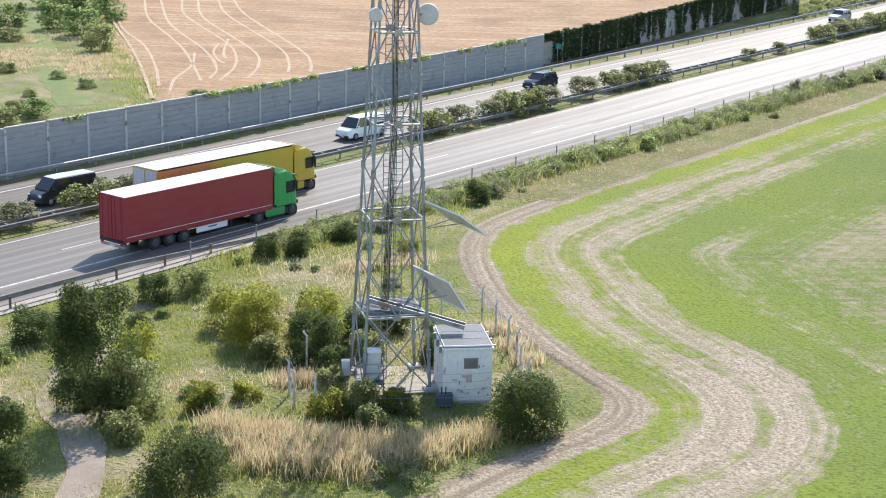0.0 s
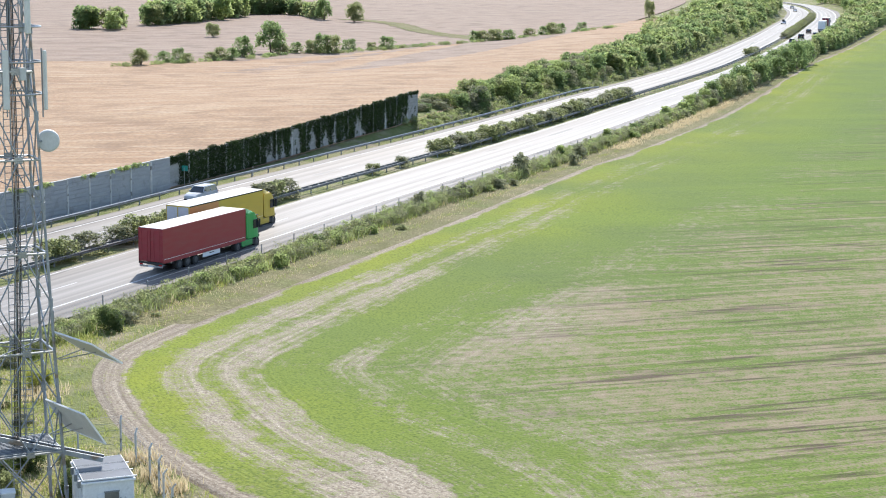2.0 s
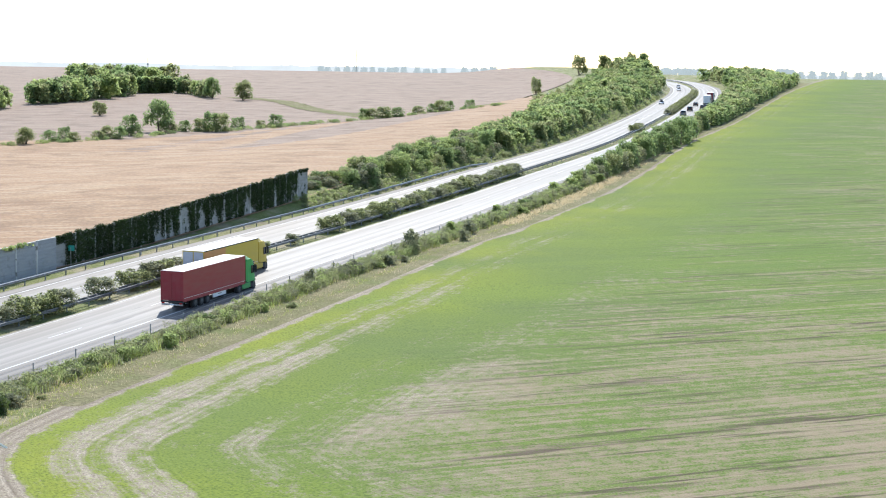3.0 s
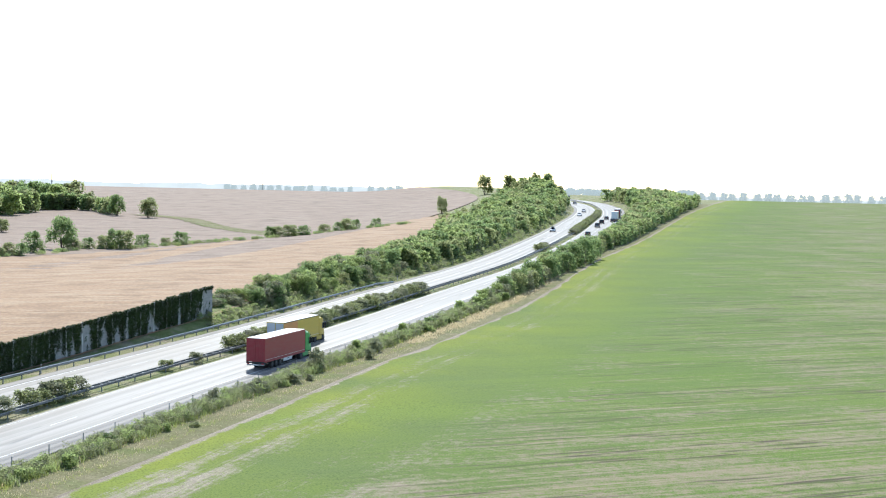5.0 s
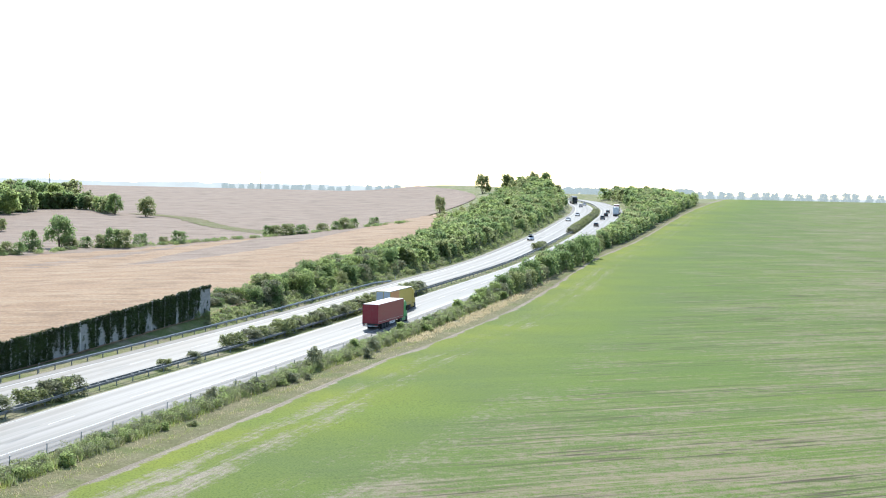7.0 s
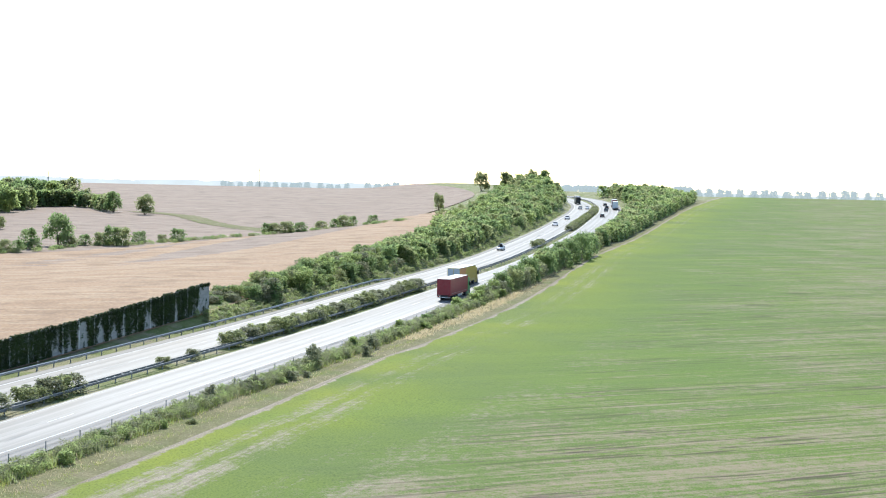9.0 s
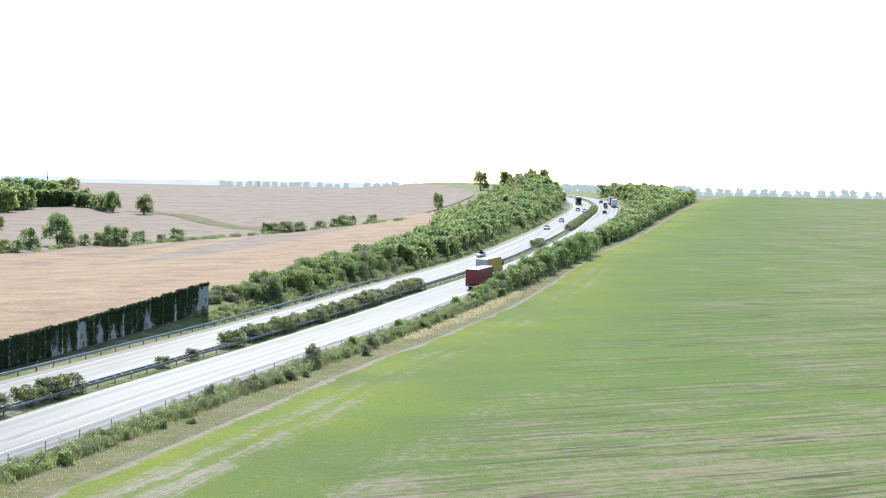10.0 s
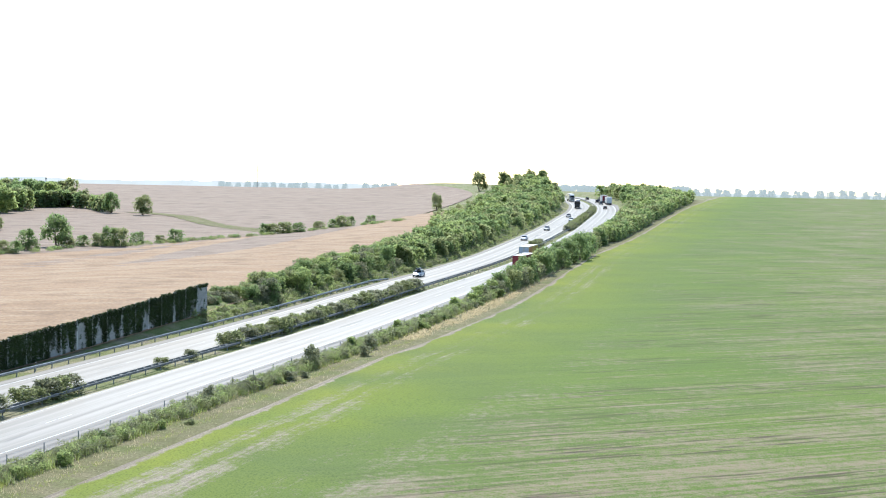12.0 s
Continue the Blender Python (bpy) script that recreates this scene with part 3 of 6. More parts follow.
BEAM = [(-0.02, -0.16), (-0.08, -0.11), (-0.08, -0.06), (-0.015, -0.025), (-0.015, 0.025), (-0.08, 0.06), (-0.08, 0.11), (-0.02, 0.16), (0.01, 0.15), (0.0, 0.0), (0.01, -0.15)]


def beam(name, s0, s1, off, face, z, parent, sink=False, label="", material=M_GALV):
    """A folded guard rail beam; face +1 looks to the right of the way."""
    vs, fs, k = [], [], len(BEAM)
    n = int((s1 - s0) / 4)
    for i in range(n + 1):
        s = s0 + (s1 - s0) * i / n
        drop = max(0.0, (i - n + 3) / 3) * 0.55 if sink else 0.0
        for a, b in BEAM:
            vs.append(road(s, off - a * face, z + b - drop))
        if i:
            fs += [((i - 1) * k + j, (i - 1) * k + (j + 1) % k, i * k + (j + 1) % k, i * k + j) for j in range(k)]
    ob = new(name, mesh_of(name, vs, fs, material))
    ob.parent = parent
    return tagged(ob, label)


def rail_posts(s0, s1, gap, off, parent, dims, material=M_GALV_DULL, name="post"):
    first, s = None, s0
    while s < s1:
        p = road(s, off)
        p.z = land(p.x, p.y) - 0.1 if abs(off) > 12.4 else p.z - 0.1
        m = pose(*p, 0, 0, heading(s))
        if first is None:
            first = block(name, dims, material, parent)
            first.matrix_basis = m
        else:
            again(first, m, parent, name)
        s += gap


def guard_rails():
    r = empty("guard_rail", pose(0, 0, 0), "double weathered steel guard rail on the planted central strip", "guard rail")
    beam("beam", -140, S_END - 4, 0.38, 1, 0.62, r, material=M_RAIL_OLD)
    beam("beam", -140, S_END - 4, -0.38, -1, 0.62, r, material=M_RAIL_OLD)
    rail_posts(-40, 420, 4.0, 0.0, r, (-0.05, 0.05, -0.06, 0.06, 0, 0.78))
    rail_posts(-38, 420, 2.0, 0.0, r, (-0.36, 0.36, -0.04, 0.04, 0.66, 0.78), name="spacer")
    r = empty("guard_rail", pose(0, 0, 0), "galvanised steel guard rail on posts along the oncoming carriageway", "guard rail")
    beam("beam", -140, 250, -12.65, 1, 0.62, r, True)
    rail_posts(-60, 246, 4.0, -12.85, r, (-0.06, 0.06, -0.05, 0.05, 0, 0.78))
    r = empty("guard_rail", pose(0, 0, 0), "weathered steel guard rail with short posts beside the hard shoulder", "guard rail")
    beam("beam", -140, 13, 13.75, -1, 0.62, r, True, material=M_RAIL_OLD)
    rail_posts(-60, 11, 4.0, 13.95, r, (-0.06, 0.06, -0.05, 0.05, 0, 0.8), M_RUST)
    r = empty("wire_fence", pose(0, 0, 0), "low wire fence on thin grey posts along the verge", "fence")
    rail_posts(6, 330, 6.0, 14.2, r, (-0.035, 0.035, -0.035, 0.035, 0, 1.35))
    bm = bmesh.new()
    for z in (0.35, 0.75, 1.15):
        for k in range(54):
            add_bar(bm, road(6 + 6 * k, 14.2, z), road(12 + 6 * k, 14.2, z), 0.012, 4)
    part("wire", bm, M_GALV_DULL, r)
    # reflector posts on the far verge
    base = None
    for s in (-20, 30, 55, 105, 155, 205, 255, 305, 355, 405, 455):
        for off in (-13.3,):
            m = pose(*road(s, off), 0, 0, heading(s))
            if base is None:
                base = empty("marker_post", m, "slim white roadside marker post with dark band", "marker post", "roadside marker posts")
                block("shaft", (-0.06, 0.06, -0.05, 0.05, -0.15, 1.0), M_LINE, base, 0.02)
                block("band", (-0.064, 0.064, -0.054, 0.054, 0.68, 0.86), M_RUST, base)
            else:
                copy_thing(base, m)


guard_rails()


# ---- noise wall ----
def plank_panel(name, length, height, rows, material, parent, m):
    """One wall bay: grooved planks one above the other, as a piece."""
    bm = bmesh.new()
    for k in range(rows):
        add_box(bm, -0.06, 0.06 + 0.02 * (k % 2), 0.0, length, height * k / rows, height * (k + 1) / rows - 0.025)
    ob = part(name, bm, material, parent)
    ob.matrix_basis = m
    return ob


def noise_wall():
    w = empty("wall_grey", pose(0, 0, 0), "long grey noise barrier of grooved panels between pale posts", "noise barrier", kind="structure")
    panel = post = cap = None
    gap, n = 4.15, 38
    for k in range(n):
        s = 91.0 - gap * (k + 1)
        oa, ob_ = -14.1 - (s - 11) * 0.0237, -14.1 - (s + gap - 11) * 0.0237
        a, b = road(s, oa), road(s + gap, ob_)
        h = 4.0 - 0.0042 * (s - 12) if s > 12 else 4.0
        ang = math.degrees(math.atan2(-(b.x - a.x), b.y - a.y))
        m = pose(a.x, a.y, a.z - 0.1, 0, 0, ang)
        sc = Matrix.Diagonal((1, 1, (h + 0.1) / 4.1, 1))
        if panel is None:
            panel = plank_panel("panel", gap - 0.12, 4.1, 9, M_PANEL, w, m)
            panel.matrix_basis = m @ sc
            post = block("post", (-0.09, 0.14, -0.13, 0.09, -0.2, 4.0), M_CONCRETE, w, 0.015)
            post.matrix_basis = m @ sc
            cap = block("cap", (-0.1, 0.12, 0.0, gap - 0.12, 4.1, 4.19), M_CAP, w, 0.01)
            cap.matrix_basis = m @ sc
        else:
            for o in (panel, post, cap):
                again(o, m @ sc, w)
    v = empty("wall_ivy", pose(0, 0, 0), "stepped noise barrier of pale panels overgrown with ivy", "noise barrier", kind="structure")
    panel = None
    s, k = 91.15, 0
    tops = []
    while s < 160:
        a, b = road(s, -16.4), road(s + gap, -16.5)
        rise = 2.0 * min(max((s - 95) / 66, 0), 1) ** 1.3
        base = 0.0 + rise
        m = pose(a.x, a.y, a.z + base - 0.4, 0, 0, math.degrees(math.atan2(-(b.x - a.x), b.y - a.y)))
        h = 3.55 + 0.55 * (s - 95) / 66
        sc = Matrix.Diagonal((1, 1, (h + 0.4) / 4.4, 1))
        if panel is None:
            panel = plank_panel("panel", gap - 0.05, 4.4, 10, M_PANEL_LIGHT, v, m)
            panel.matrix_basis = m @ sc
            post = block("post", (-0.09, 0.12, -0.1, 0.08, -0.2, 4.35), M_CONCRETE, v, 0.015)
            post.matrix_basis = m @ sc
            cap = block("cap", (-0.11, 0.13, 0.0, gap - 0.06, 4.4, 4.5), M_CAP, v, 0.01)
            cap.matrix_basis = m @ sc
        else:
            for o in (panel, post, cap):
                again(o, m @ sc, v)
        tops.append((m, h + 0.4))
        s += gap
    return tops


IVY_BAYS = noise_wall()


# ---- plants ----
RNG = np.random.default_rng(5)


def unit(n):
    v = RNG.normal(size=(n, 3))
    return v / np.linalg.norm(v, axis=1)[:, None]


def leaf_corners(lobes, n, size, droop=0.0):
    """Corners of n pointed leaves scattered over the shells of ellipsoid lobes ((x, y, z), (rx, ry, rz))."""
    c, r = np.array([l[0] for l in lobes], float), np.array([l[1] for l in lobes], float)
    w = (r.prod(1)) ** 0.67
    k = RNG.choice(len(lobes), n, p=w / w.sum())
    u = unit(n)
    u[:, 2] = np.where(u[:, 2] < -0.6, -u[:, 2], u[:, 2])
    lump = 1 + 0.16 * np.sin(u[:, 0] * 7 + k) * np.sin(u[:, 1] * 6 + 2 * k) + 0.1 * np.sin(u[:, 2] * 11 + k)
    depth = 1 - 0.5 * RNG.random(n) ** 2.2 + 0.12 * (RNG.random(n) ** 4)
    p = c[k] + u * r[k] * (lump * depth)[:, None]
    nrm = u * 0.6 + unit(n) + (0, 0, 0.35)
    nrm /= np.linalg.norm(nrm, axis=1)[:, None]
    a = np.cross(nrm, unit(n))
    a /= np.linalg.norm(a, axis=1)[:, None]
    b = np.cross(nrm, a)
    s = size * (0.55 + 0.9 * RNG.random(n))[:, None]
    a, b = a * s, b * s * 0.66
    q = np.stack([p + a * 0.55, p - a * 0.42 + b * 0.5, p - a * 0.42 - b * 0.5], 1)
    return q.reshape(-1, 3)


def leaf_mesh(name, v, material, corners=3):
    """A mesh of loose leaves or blades, so many corners each."""
    me = bpy.data.meshes.new(name)
    n = len(v)
    me.vertices.add(n)
    me.vertices.foreach_set("co", np.asarray(v, np.float32).ravel())
    me.loops.add(n)
    me.loops.foreach_set("vertex_index", np.arange(n, dtype=np.int32))
    me.polygons.add(n // corners)
    me.polygons.foreach_set("loop_start", np.arange(0, n, corners, dtype=np.int32))
    me.update(calc_edges=True)
    me.materials.append(material)
    return me


def bush_lobes(w, h, n, floor=0.1, core=0.41):
    """Lobes of a bush w wide and h high round the origin, leafy to the ground."""
    out = [((0, 0, h * 0.46), (w * core, w * core, h * 0.46))]
    for k in range(n):
        low = k % 2
        a, d = RNG.random() * 6.28, (0.55 + 0.45 * RNG.random()) * w * (0.4 if low else 0.3)
        r = w * (0.12 + 0.1 * RNG.random())
        z = h * (floor * 0.5 + 0.22 * RNG.random()) if low else h * (0.45 + 0.38 * RNG.random())
        out.append(((math.cos(a) * d, math.sin(a) * d, z), (r, r, min(r, h * 0.3) * (0.8 + 0.5 * RNG.random()))))
    return out


def plant(name, w, h, leaves, size, material, label, category, lobes=9, trunk=0.06, clear=0.0, group="", core=0.41):
    """A bush or tree at the origin: stems or a trunk with limbs, and a crown of single leaves."""
    e = empty(name, pose(0, 0, 0), label, category, group)
    ls = bush_lobes(w, h * (1 - clear), lobes, 0.1, core)
    ls = [((x, y, z + h * clear), r) for (x, y, z), r in ls]
    o = new("foliage" if clear == 0 else "crown", leaf_mesh("foliage", leaf_corners(ls, leaves, size), material))
    o.parent = e
    bm = bmesh.new()
    if clear:
        add_bar(bm, (0, 0, -0.3), (0.05, 0.03, h * (clear + 0.25)), trunk * 1.3, 7, trunk * 0.7)
    for (x, y, z), r in ls[1:6]:
        add_bar(bm, (0, 0, h * clear * 0.8 - (0.1 if clear else 0.2)), (x, y, z), trunk * 0.55, 5, trunk * 0.2)
    part("trunk" if clear else "stem", bm, M_BARK, e)
    return e


def sized(m, w, h):
    return m @ Matrix.Diagonal((w, w, h, 1))


def stand(x, y, turn=0.0, sink=0.08):
    return pose(x, y, land(x, y) - sink - 0.1, 0, 0, turn)


class Patch:
    """Sows copies of a few model plants; the first use of a model places the model itself."""

    def __init__(self, models):
        self.models, self.fresh = models, [True] * len(models)

    def sow(self, x, y, w, h, k=None, z=None):
        k = RNG.integers(len(self.models)) if k is None else k
        m = stand(x, y, RNG.random() * 360)
        if z is not None:
            m.translation.z = z
        m = sized(m, w, h)
        if self.fresh[k]:
            self.models[k].matrix_basis, self.fresh[k] = m, False
            return self.models[k]
        made = copy_thing(self.models[k], m)
        made.matrix_basis = m
        return made


# bushes of the scrub round the mast, each by itself
NEAR = [
    ("bush", -41.3, 59.8, 4.6, 7.2, 5200, M_LEAF_NEAR_DARK, "tall dark green leafy bush beside the gravel path"),
    ("bush", -39.6, 60.8, 3.0, 3.0, 1800, M_LEAF_OLIVE, "ragged olive bush at the foot of a taller one"),
    ("bush", -40.2, 51.0, 3.2, 4.4, 2800, M_LEAF_NEAR_DARK, "dense rounded dark green bush by the path"),
    ("bush", -39.3, 72.6, 4.0, 3.1, 2600, M_LEAF_YELLOW, "broad yellow-green bush in the rough grass"),
    ("bush", -41.8, 74.0, 3.2, 2.4, 1700, M_LEAF_YELLOW, "yellow-green bush in the rough grass"),
    ("bush", -36.6, 75.0, 3.4, 2.7, 1900, M_LEAF_YELLOW, "yellow-green bush near the lattice mast"),
    ("bush", -35.2, 71.3, 3.2, 2.7, 2400, M_LEAF_NEAR_DARK, "rounded dark green bush near the lattice mast"),
    ("bush", -33.2, 77.5, 2.6, 2.0, 1300, M_LEAF_NEAR_DARK, "green bush behind the lattice mast"),
    ("bush", -48.4, 76.6, 2.4, 1.8, 1100, M_LEAF_NEAR_DARK, "low green bush on the road verge"),
    ("bush", -47.0, 78.8, 2.6, 1.6, 1100, M_LEAF_OLIVE, "low olive bush on the road verge"),
    ("bush", -45.3, 89.5, 2.0, 1.6, 900, M_LEAF_NEAR_DARK, "small green bush on the road verge"),
    ("bush", -46.8, 88.0, 2.0, 1.5, 900, M_LEAF_NEAR_DARK, "small dark bush on the road verge"),
    ("bush", -44.0, 94.0, 1.9, 1.4, 800, M_LEAF_NEAR_DARK, "small green bush beside the fence"),
    ("bush", -39.4, 108.4, 2.3, 1.7, 1200, M_LEAF_NEAR_DARK, "round dark green bush standing alone on the verge"),
    ("bush", -50.6, 67.6, 3.0, 2.0, 1400, M_LEAF_NEAR_DARK, "low green bush below the guard rail"),
    ("bush", -52.0, 64.0, 2.6, 1.8, 1000, M_LEAF_OLIVE, "low olive bush below the guard rail"),
    ("bush", -21.3, 66.2, 4.2, 3.0, 3200, M_LEAF_NEAR_DARK, "broad dusky green bush in front of the white cabin"),
    ("bush", -32.6, 53.8, 4.6, 2.6, 2600, M_LEAF_NEAR_DARK, "spreading bush at the edge of the dry grass"),
    ("bush", -44.4, 62.9, 2.2, 1.5, 900, M_LEAF_OLIVE, "brownish low bush beside the path"),
    ("bush", -38.6, 92.6, 2.0, 1.2, 700, M_LEAF_YELLOW, "small light green bush behind the mast"),
    ("bush", -36.9, 62.6, 1.7, 1.6, 700, M_LEAF_YELLOW, "small light green shrub in the grass"),
    ("bush", -29.3, 64.9, 1.9, 2.1, 900, M_LEAF_OLIVE, "tall weeds at the foot of the mast"),
    ("bush", -31.8, 66.6, 1.8, 1.7, 900, M_LEAF_OLIVE, "tangled weeds at the foot of the mast"),
    ("bush", -27.6, 66.2, 1.6, 0.9, 500, M_LEAF_OLIVE, "low weeds beside the cabin"),
    ("bush", -32.6, 72.8, 2.2, 1.7, 900, M_LEAF_OLIVE, "tangled weeds under the mast"),
    ("bush", -46.0, 71.0, 2.0, 1.2, 700, M_LEAF_NEAR_DARK, "low green bush in the rough grass"),
    ("bush", -28.4, 66.6, 1.7, 1.1, 700, M_LEAF_YELLOW, "yellow-green weeds on the edge of the slab"),
    ("bush", -29.6, 66.0, 1.5, 0.9, 500, M_LEAF_OLIVE, "olive weeds before the steel stand"),
    ("bush", -33.0, 69.4, 1.8, 1.9, 900, M_LEAF_NEAR_DARK, "dark shrub beside a mast leg"),
    ("bush", -27.4, 72.4, 1.8, 1.2, 700, M_LEAF_YELLOW, "yellow-green weeds behind the cabin"),
    ("bush", -28.8, 73.6, 2.0, 1.5, 800, M_LEAF_NEAR_DARK, "green shrub behind the mast slab"),
    ("bush", -38.2, 57.6, 2.2, 1.5, 900, M_LEAF_OLIVE, "tangled olive bush between path and dry reeds"),
    ("bush", -31.0, 64.2, 2.4, 1.2, 900, M_LEAF_YELLOW, "yellow-green weeds behind the dry reeds"),
    ("bush", -28.2, 63.6, 1.8, 1.2, 700, M_LEAF_OLIVE, "ragged weeds behind the dry reeds"),
    ("bush", -35.6, 64.6, 1.6, 0.9, 500, M_LEAF_YELLOW, "low light green weeds in the grass"),
    ("bush", -37.4, 70.2, 2.2, 1.6, 900, M_LEAF_OLIVE, "olive shrub beside a dark green bush"),
    ("bush", -33.8, 74.6, 2.6, 2.2, 1100, M_LEAF_NEAR_DARK, "dark green bush behind the mast legs"),
    ("bush", -29.6, 75.8, 2.2, 1.6, 900, M_LEAF_OLIVE, "olive bush behind the mast legs"),
    ("bush", -43.4, 66.8, 2.8, 2.2, 1300, M_LEAF_YELLOW, "yellow-green bush behind a tall dark one"),
    ("bush", -46.4, 66.2, 2.6, 1.9, 1100, M_LEAF_NEAR_DARK, "dark green bush below the guard rail"),
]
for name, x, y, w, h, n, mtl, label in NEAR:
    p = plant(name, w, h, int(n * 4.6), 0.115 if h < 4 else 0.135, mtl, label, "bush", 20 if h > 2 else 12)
    p.matrix_basis = stand(x, y)

SMALL = Patch([plant("shrub", 1, 1, 1150, 0.1, m, l, "shrub", 7, 0.02, group="low shrubs along the verge") for m, l in
               ((M_LEAF, "low dark green shrub beside the wire fence"), (M_LEAF_OLIVE, "low olive shrub beside the wire fence"), (M_LEAF_LIGHT, "low light green shrub on the verge"), (M_LEAF_GREY, "low grey-green shrub on the verge"))])
for k in range(64):
    s = 8 + k * 3.5 + RNG.random() * 1.8
    off = 14.8 + RNG.random() * 2.0 + (RNG.random() ** 2) * 3.0
    p = road(s, off)
    big = 1.0 + 0.004 * s
    w = (0.8 + RNG.random() * 0.9) * big
    SMALL.sow(p.x, p.y, w, w * (0.4 + 0.45 * RNG.random() ** 2), int(RNG.choice(4, p=(0.06, 0.16, 0.4, 0.38))))
for s, off, w, h in ((92, 15.6, 1.6, 1.9), (121, 16.4, 2.4, 2.9), (124, 15.6, 1.8, 2.2), (139, 15.4, 1.7, 2.2), (160, 15.6, 1.8, 2.4), (196, 15.2, 2.2, 2.6), (205, 16.5, 2.4, 2.6)):
    p = road(s, off)
    SMALL.sow(p.x, p.y, w, h, 3 if s < 125 else 2)
# scattered low growth in the scrub and behind the fence
for k in range(48):
    x, y = -53 + RNG.random() * 30, 50 + RNG.random() * 52
    s, off = nearest(x, y)
    if off > 15.2 and edge_distance(x, y) < -5 and (x + 30) ** 2 + (y - 70) ** 2 > 18 and (x + 39) ** 2 + (y - 55) ** 2 > 9:
        w = 0.6 + RNG.random() * 0.9
        SMALL.sow(x, y, w, w * (0.4 + 0.4 * RNG.random()))

MEDIAN = Patch([plant("hedge_shrub", 1, 1, 2100, 0.075, M_LEAF_GREY, "rounded grey-green shrub in the central strip", "shrub", 9, 0.02, group="shrubs in the central strip", core=0.46),
                plant("hedge_shrub", 1, 1, 2100, 0.075, M_LEAF_OLIVE, "rounded olive shrub in the central strip", "shrub", 9, 0.02, group="shrubs in the central strip", core=0.46)])
BEDS = [(-16, -2.2), (-11, -2.2), (-6, -2.0), (-2, -2.1), (1.2, -1.8), (4, -1.5), (9.4, -1.6), (12.0, -1.7), (14.6, -1.5), (48.6, -1.0), (50.6, -1.0), (54.2, -1.0), (59.0, -1.1), (61.4, -1.0), (64.1, -1.0), (66.2, -1.0), (68.3, -0.9), (75.9, -1.1),
        (82.0, -1.2), (84.4, -1.1), (87.0, -1.1), (89.2, -1.2), (91.8, -1.1), (113.7, -0.8), (121.2, -0.3), (134.1, -1.2), (136.4, -1.2), (142.0, -1.2), (144.4, -1.2), (146.8, -1.1)]
for s, off in BEDS + [(149.5 + 2.3 * k, -1.1 + 0.3 * math.sin(k)) for k in range(36)] + [(372, -1.2), (375, -1), (380, -1), (385, -0.9)] + [(468 + 3.2 * k, -0.4) for k in range(62)]:
    p = road(s, off)
    w = (3.0 + 0.8 * RNG.random()) * (1.0 if s < 300 else 0.95)
    if s in (113.7, 121.2):
        w = 2.2
    MEDIAN.sow(p.x, p.y, w, w * (0.55 + 0.14 * RNG.random()), z=p.z - 0.05)

# ivy hangs over the second wall in strands of uneven length, with bare panel between
for i, (m, h) in enumerate(IVY_BAYS):
    lobes = []
    for k in range(20):
        y = 4.15 * (k + RNG.random()) / 20
        along = i * 4.15 + y
        bare = noise.noise((along * 0.42, 0.0, 7.7)) + 0.45 * noise.noise((along * 1.5, 3.0, 1.7)) + (-0.55 if i < 5 else 0.0) + (0.9 if i > 15 else 0)
        reach = 0.98 if bare < 0 else max(0.06, 0.72 - 1.5 * bare + 0.3 * (RNG.random() - 0.5))
        if i == 0 and y < 2.2:
            reach = 0.18
        z = h - 0.12
        while z > h * (1 - reach):
            if RNG.random() < 0.93:
                lobes.append(((0.15, y + 0.25 * (RNG.random() - 0.5), z), (0.14, 0.24 + 0.14 * RNG.random(), 0.36)))
            z -= 0.36 + 0.24 * RNG.random()
        if reach > 0.2 and RNG.random() < 0.22:
            lobes.append(((0.0, y, h + 0.08), (0.28, 0.36, 0.14 + 0.2 * RNG.random())))
        if bare > 0 and RNG.random() < 0.3:
            lobes.append(((0.12, y, h * 0.5 * RNG.random()), (0.1, 0.25, 0.5)))
    o = new("ivy", leaf_mesh("ivy", leaf_corners(lobes, 46 * len(lobes), 0.15), M_IVY))
    o.matrix_basis = m
    tagged(o, "dark green ivy hanging over the barrier panels", "ivy", kind="stuff")
# creepers over the top of the grey wall
for s, w in ((-14, 3.0), (-6, 2.4), (2, 2.0), (9, 3.0), (19, 2.0), (36, 4.0), (41, 6.0), (46.5, 5.5), (56, 3.0), (62, 2.5), (66, 3.5), (74, 2.5), (80, 4.0), (84, 3.0)):
    off = -14.1 - (s - 11) * 0.0237
    p, ztop = road(s, off), 4.0 - max(s - 12, 0) * 0.0042
    lobes = [((0.05 * k, (RNG.random() - 0.5) * w, ztop + 0.05 - 0.3 * RNG.random()), (0.25, 0.4, 0.25)) for k in range(int(w * 3))]
    o = new("creeper", leaf_mesh("creeper", leaf_corners(lobes, 50 * len(lobes), 0.16), M_LEAF_LIGHT))
    o.matrix_basis = pose(*p, 0, 0, heading(s))
    tagged(o, "green creeper trailing over the top of the wall", "creeper", kind="stuff")

# the wooded cutting side beyond the wall
HILL = Patch([plant("bush", 1, 1, 1700, 0.068, m, l, "bush", 11, 0.02, group="bushes on the cutting side") for m, l in
              ((M_LEAF, "dark green bush on the cutting side"), (M_LEAF_LIGHT, "light green bush on the cutting side"), (M_LEAF_OLIVE, "olive-green bush on the cutting side"), (M_LEAF_GREY, "grey-green bush on the cutting side"))])
for k in range(125):
    s = 164 + k * 0.84
    deep = 3 + (s - 155) * 0.075
    off = -15.6 - max(0.0, 186 - s) * 0.2 - RNG.random() * deep
    p = road(s, off)
    w = 2.7 + RNG.random() * 2.0
    HILL.sow(p.x, p.y, w, w * (0.65 + 0.4 * RNG.random()) * min(1, 0.4 + (s - 164) / 60))
